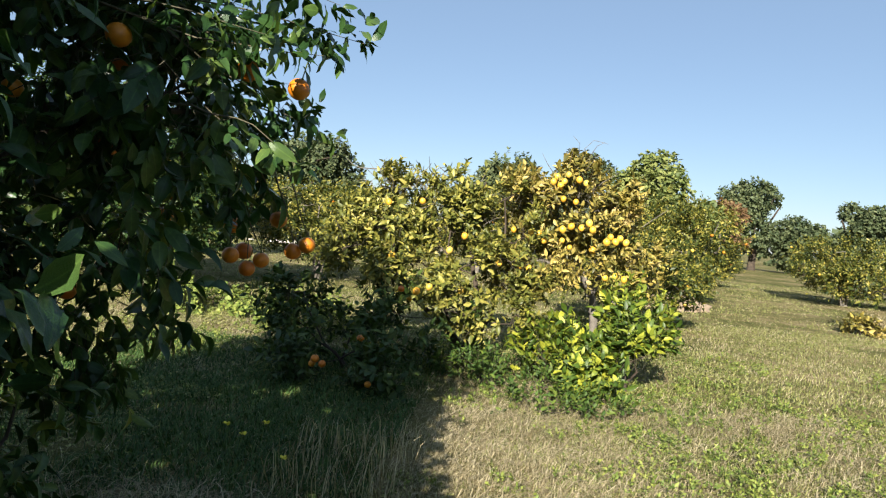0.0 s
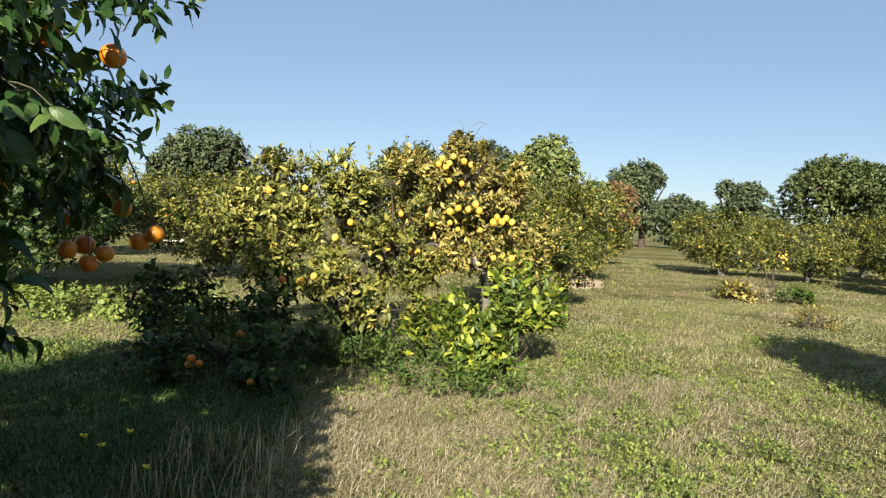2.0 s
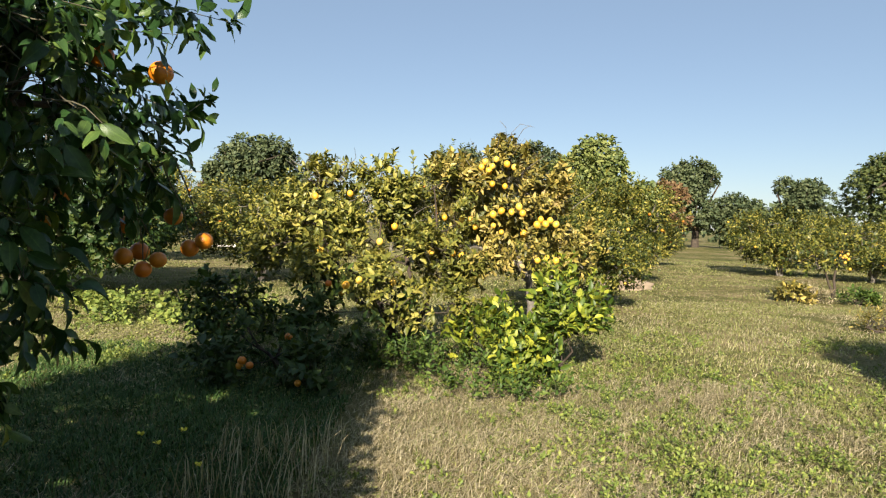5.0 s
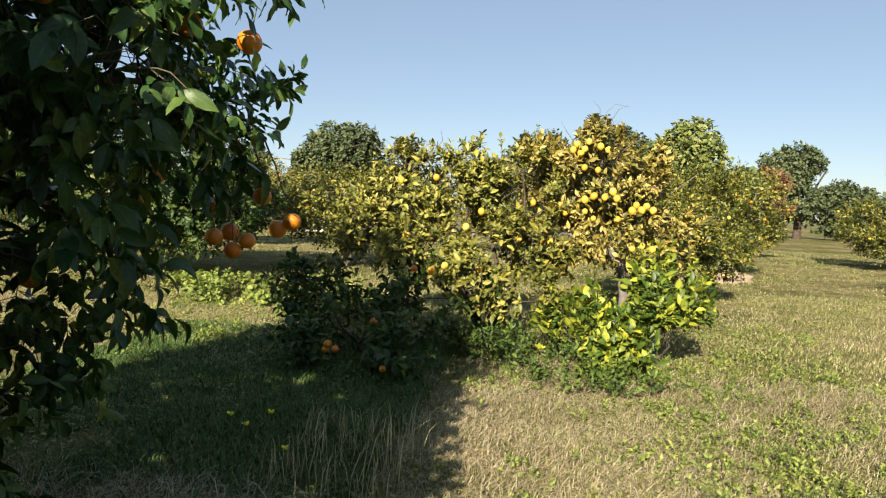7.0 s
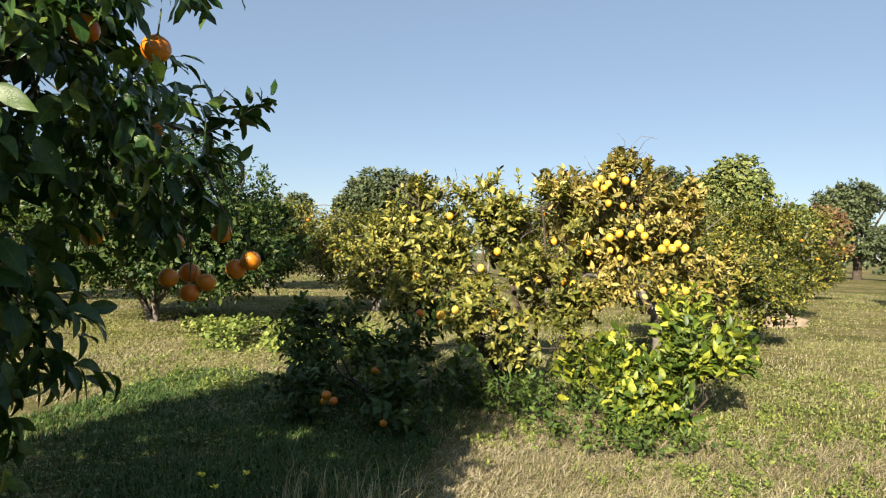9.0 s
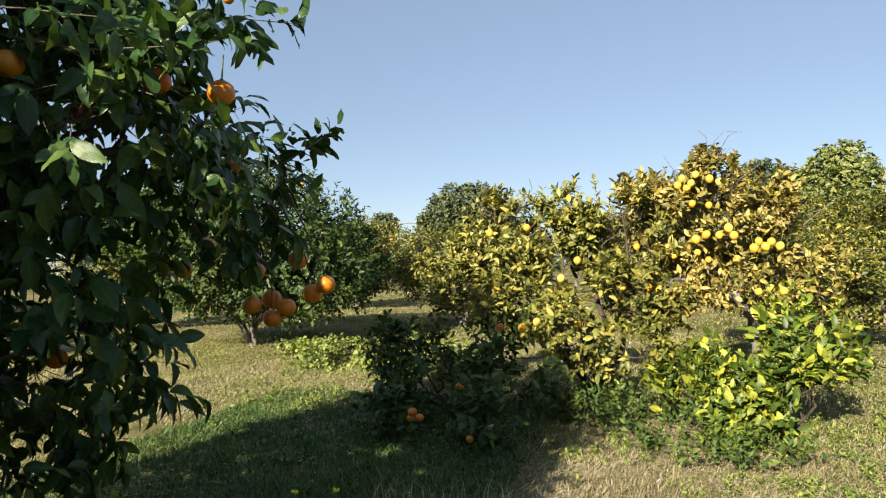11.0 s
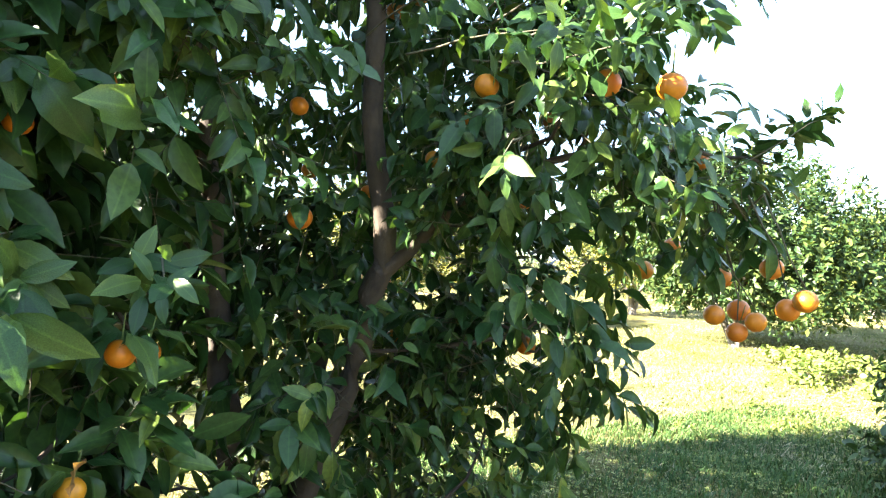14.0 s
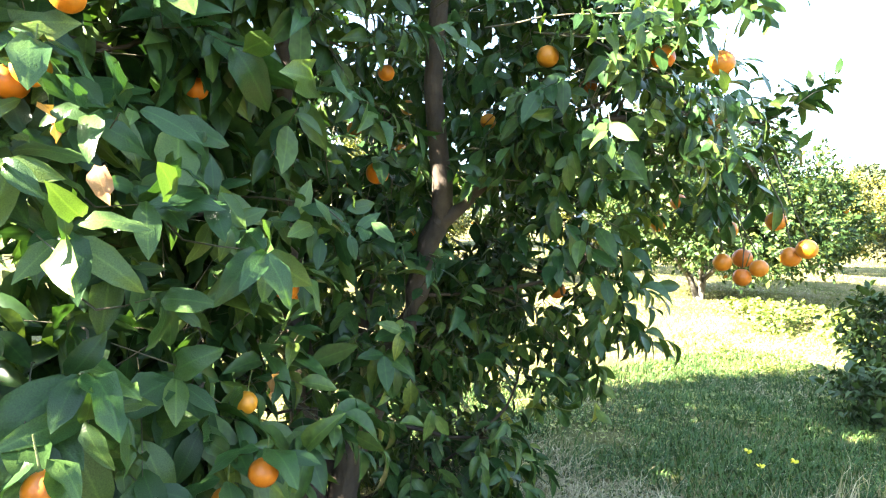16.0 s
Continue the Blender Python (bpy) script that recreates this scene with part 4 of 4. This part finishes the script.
# ---- small things on the ground ----
def rubble(x, y, n, seed):
    rng = np.random.default_rng(seed)
    for k in range(n):
        bm = bmesh.new()
        bmesh.ops.create_icosphere(bm, subdivisions=2, radius=1)
        s = rng.uniform(0.12, 0.3)
        for v in bm.verts:
            q = 1 + 0.35 * noise.noise(v.co * 1.7 + Vector((k * 7.0, seed, 0)))
            v.co = Vector((v.co.x * s * 1.5 * q, v.co.y * s * q, v.co.z * s * 0.45 * q))
        me = bpy.data.meshes.new("stone")
        bm.to_mesh(me)
        bm.free()
        me.materials.append(STONE)
        ob = tagged(new("stone", me), "pale stone lying in the grass", "stone", "rubble")
        px, py = x + 0.7 * rng.normal(), y + 0.3 * rng.normal()
        ob.location = (px, py, ground_z(px, py) + s * 0.12)


rubble(-11.5, 30.0, 6, 3)


# low mound added in place of a sunlit patch of ground
def heap():
    bm = bmesh.new()
    bmesh.ops.create_icosphere(bm, subdivisions=4, radius=1)
    for v in bm.verts:
        q = 1 + 0.25 * noise.noise(v.co * 2.2) + 0.06 * noise.noise(v.co * 9)
        v.co = Vector((v.co.x * 0.9 * q, v.co.y * 0.6 * q, max(v.co.z, -0.2) * 0.28 * q))
    me = bpy.data.meshes.new("lit_ground_mound")
    bm.to_mesh(me)
    bm.free()
    me.materials.append(LIT_MOUND)
    ob = tagged(new("lit_ground_mound", me), "small brown mound in place of sunlit ground under a citrus tree", "heap")
    ob.location = (3.6, 16.4, ground_z(3.6, 16.4) + 0.05)


heap()


def flower(x, y, high, seed):
    rng = np.random.default_rng(seed)
    f = thing("yellow_flower", x, y, ground_z(x, y), "small yellow wildflower on a thin stem in the grass", "flower", "wildflowers")
    w = Wood()
    w.tube(bent((0, 0, -0.01), (0.01, 0.01, high), rng, 0.08, 4), [0.0025, 0.002, 0.002, 0.0018], 5)
    part("stem", w.mesh("stem"), STEM, f)
    for k in range(5):
        a = k * 1.2566
        v = np.array([(0, 0, 0), (0.014, 0.011, 0.006), (0.027, 0.006, 0.008), (0.027, -0.006, 0.008), (0.014, -0.011, 0.006)])
        me = fast_mesh("petal", v, [np.array([(0, 4, 3), (0, 3, 2), (0, 2, 1)])])
        ob = part("petal", me, PETAL, f)
        ob.location, ob.rotation_euler = (0.01, 0.01, high), (0.35 * rng.normal() + 0.5, -0.25, a)


for _k, (_x, _y, _h) in enumerate([(-1.73, 4.41, 0.16), (-1.8, 4.22, 0.14), (-1.97, 4.34, 0.15), (-1.45, 4.0, 0.1)]):
    flower(_x, _y, _h, 100 + _k)


# ---- grass ----
def meadow(name, label, material, x0, x1, y0, y1, count, high, wide, seed, field, floor_value, bend=0.5, thin=False):
    """Grass blades over a stretch of ground, thicker where the field is high."""
    rng = np.random.default_rng(seed)
    xy = rng.uniform((x0, y0), (x1, y1), (count * 2, 2))
    keep = [i for i in range(len(xy)) if noise.noise(Vector((xy[i, 0] * 0.55, xy[i, 1] * 0.55, field))) + 0.5 * noise.noise(Vector((xy[i, 0] * 1.9, xy[i, 1] * 1.9, field + 4))) + 0.2 * rng.normal() > floor_value][:count]
    xy = xy[keep]
    # blades thinned beside the near tree, so its shade looks darker
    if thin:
        shade_plot = (xy[:, 0] > -4.2) & (xy[:, 0] < -0.7) & (xy[:, 1] > 2.6) & (xy[:, 1] < 7.2)
        xy = xy[~shade_plot | (rng.random(len(xy)) < 0.22)]
    n = len(xy)
    foot = np.column_stack([xy, [ground_z(a, b) - 0.004 for a, b in xy]])
    a = rng.uniform(0, 6.28, n)
    lean = np.column_stack([np.cos(a), np.sin(a), np.zeros(n)]) * (rng.uniform(0.1, 1.0, (n, 1)) * bend)
    side = np.column_stack([-np.sin(a + 0.6), np.cos(a + 0.6), np.zeros(n)]) * wide * rng.uniform(0.6, 1.4, (n, 1))
    h = high * np.clip(rng.normal(1, 0.35, (n, 1)), 0.3, 2.2)
    up = np.array([0, 0, 1.0])
    mid = foot + h * (max(0.3, 0.65 - 0.2 * bend) * up + lean * 0.5)
    tip = foot + h * (up * max(0.25, 1 - 0.5 * bend) + lean * 1.15)
    v = np.stack([foot - side, foot + side, mid + side * 0.7, mid - side * 0.7, tip], 1).reshape(-1, 3)
    base = (np.arange(n) * 5)[:, None]
    me = fast_mesh(name, v, [np.array([[3, 2, 4]]) + base, np.array([[0, 1, 2, 3]]) + base])
    me.materials.append(material)
    tagged(new(name, me), label, "grass", kind="stuff")


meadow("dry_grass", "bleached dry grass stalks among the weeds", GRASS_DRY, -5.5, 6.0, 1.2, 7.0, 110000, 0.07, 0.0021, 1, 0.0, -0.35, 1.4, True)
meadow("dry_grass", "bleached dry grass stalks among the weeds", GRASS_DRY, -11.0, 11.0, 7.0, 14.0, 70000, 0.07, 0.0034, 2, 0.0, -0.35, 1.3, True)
meadow("dry_grass", "bleached dry grass stalks among the weeds", GRASS_DRY, -20.0, 20.0, 14.0, 30.0, 45000, 0.045, 0.0065, 3, 0.0, -0.2, 1.3)
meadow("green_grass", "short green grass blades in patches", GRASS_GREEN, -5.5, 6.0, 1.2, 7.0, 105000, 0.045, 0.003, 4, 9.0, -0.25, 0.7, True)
meadow("green_grass", "short green grass blades in patches", GRASS_GREEN, -11.0, 11.0, 7.0, 14.0, 85000, 0.05, 0.0045, 5, 9.0, -0.25, 0.7)
meadow("green_grass", "short green grass blades in patches", GRASS_GREEN, -20.0, 20.0, 14.0, 32.0, 60000, 0.05, 0.009, 6, 9.0, -0.2, 0.7)
# green grass whose darkened colour adds to the near tree's shade
meadow("lush_grass", "longer green grass, darkened to deepen the tree's shade", GRASS_LUSH_SHADE, -4.3, -0.9, 2.6, 7.6, 46000, 0.085, 0.0042, 17, 3.0, -0.2, 0.9)
meadow("tangled_straw", "tangle of long grey dry stalks in the tree's shade", GRASS_DRY, -3.0, -0.6, 2.2, 3.6, 6500, 0.17, 0.0021, 37, 12.0, -0.2, 1.7)
meadow("tall_dry_grass", "tuft of tall dry grass stalks in the shade", GRASS_DRY, -1.5, -0.7, 3.6, 4.7, 320, 0.24, 0.003, 7, 0.0, -0.6, 0.5)


def clover(x0, x1, y0, y1, count, size, seed, floor_value):
    """Three-leaved clover in loose patches."""
    rng = np.random.default_rng(seed)
    xy = rng.uniform((x0, y0), (x1, y1), (count * 2, 2))
    keep = [i for i in range(len(xy)) if noise.noise(Vector((xy[i, 0] * 0.8, xy[i, 1] * 0.8, 20))) + 0.4 * noise.noise(Vector((xy[i, 0] * 3, xy[i, 1] * 3, 24))) + 0.15 * rng.normal() > floor_value][:count]
    xy = xy[keep]
    n = len(xy)
    top = np.column_stack([xy, [ground_z(a, b) for a, b in xy]]) + np.array([0, 0, 1.0]) * rng.uniform(0.006, 0.03, (n, 1))
    at, wx, up = [], [], []
    a0 = rng.uniform(0, 6.28, n)
    for k in range(3):
        a = a0 + k * 2.094
        wx.append(np.column_stack([np.cos(a), np.sin(a), rng.uniform(-0.15, 0.35, n)]))
        up.append(unit(np.column_stack([0.3 * rng.normal(size=n), 0.3 * rng.normal(size=n), np.ones(n)])))
        at.append(top)
    x, y, z = leaf_axes(np.concatenate(wx), np.concatenate(up))
    s = size * np.tile(rng.uniform(0.6, 1.4, n), 3)
    me = leaves_mesh("clover", np.concatenate(at), x, y, z, s, 1.25, False)
    me.materials.append(LEAF_CLOVER)
    tagged(new("clover", me), "low yellowish green clover in patches", "weeds", kind="stuff")


clover(-5.5, 6.0, 1.2, 7.0, 19000, 0.016, 8, 0.1)
clover(-11.0, 11.0, 7.0, 14.0, 22000, 0.024, 9, 0.14)


def weed_tufts(name, groups, x0, x1, y0, y1, shoots_count, size, seed):
    """Small broad-leaved weeds standing in loose groups between the grasses."""
    rng = np.random.default_rng(seed)
    blobs = []
    for k in range(groups):
        gx, gy = rng.uniform(x0, x1), rng.uniform(y0, y1)
        for j in range(int(rng.integers(2, 7))):
            x, y = gx + 0.28 * rng.normal(), gy + 0.22 * rng.normal()
            r = rng.uniform(0.04, 0.11)
            blobs.append((x, y, ground_z(x, y) + 0.015, r, r, r * rng.uniform(0.5, 1.0)))
    p, d = shoots(rng, blobs, shoots_count, 0.5, 0.2, 0, 1, -0.03)
    at, x, y, z, s, tips = leafed(rng, p, d, 5, 0.045, 0.0, 1.3, size)
    me = leaves_mesh(name, at, x, y, z, s, 0.66, False)
    me.materials.append(LEAF_WEED)
    tagged(new(name, me), "small broad-leaved green weeds in loose groups", "weeds", kind="stuff")


weed_tufts("low_weeds", 90, -1.2, 6.0, 2.4, 9.5, 3400, 0.028, 77)
weed_tufts("low_weeds", 170, 0.6, 6.0, 2.4, 7.0, 5000, 0.025, 78)
weed_tufts("low_weeds", 40, -5.5, -2.4, 6.6, 9.4, 1500, 0.03, 79)
clover(-8.0, -2.4, 5.2, 10.0, 9000, 0.024, 19, -0.05)
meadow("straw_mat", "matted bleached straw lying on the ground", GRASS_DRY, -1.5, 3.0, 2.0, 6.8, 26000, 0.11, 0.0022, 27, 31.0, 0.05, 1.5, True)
meadow("straw_mat", "matted bleached straw lying on the ground", GRASS_DRY, -8.0, -2.6, 5.8, 9.6, 15000, 0.1, 0.003, 28, 35.0, -0.1, 1.5)
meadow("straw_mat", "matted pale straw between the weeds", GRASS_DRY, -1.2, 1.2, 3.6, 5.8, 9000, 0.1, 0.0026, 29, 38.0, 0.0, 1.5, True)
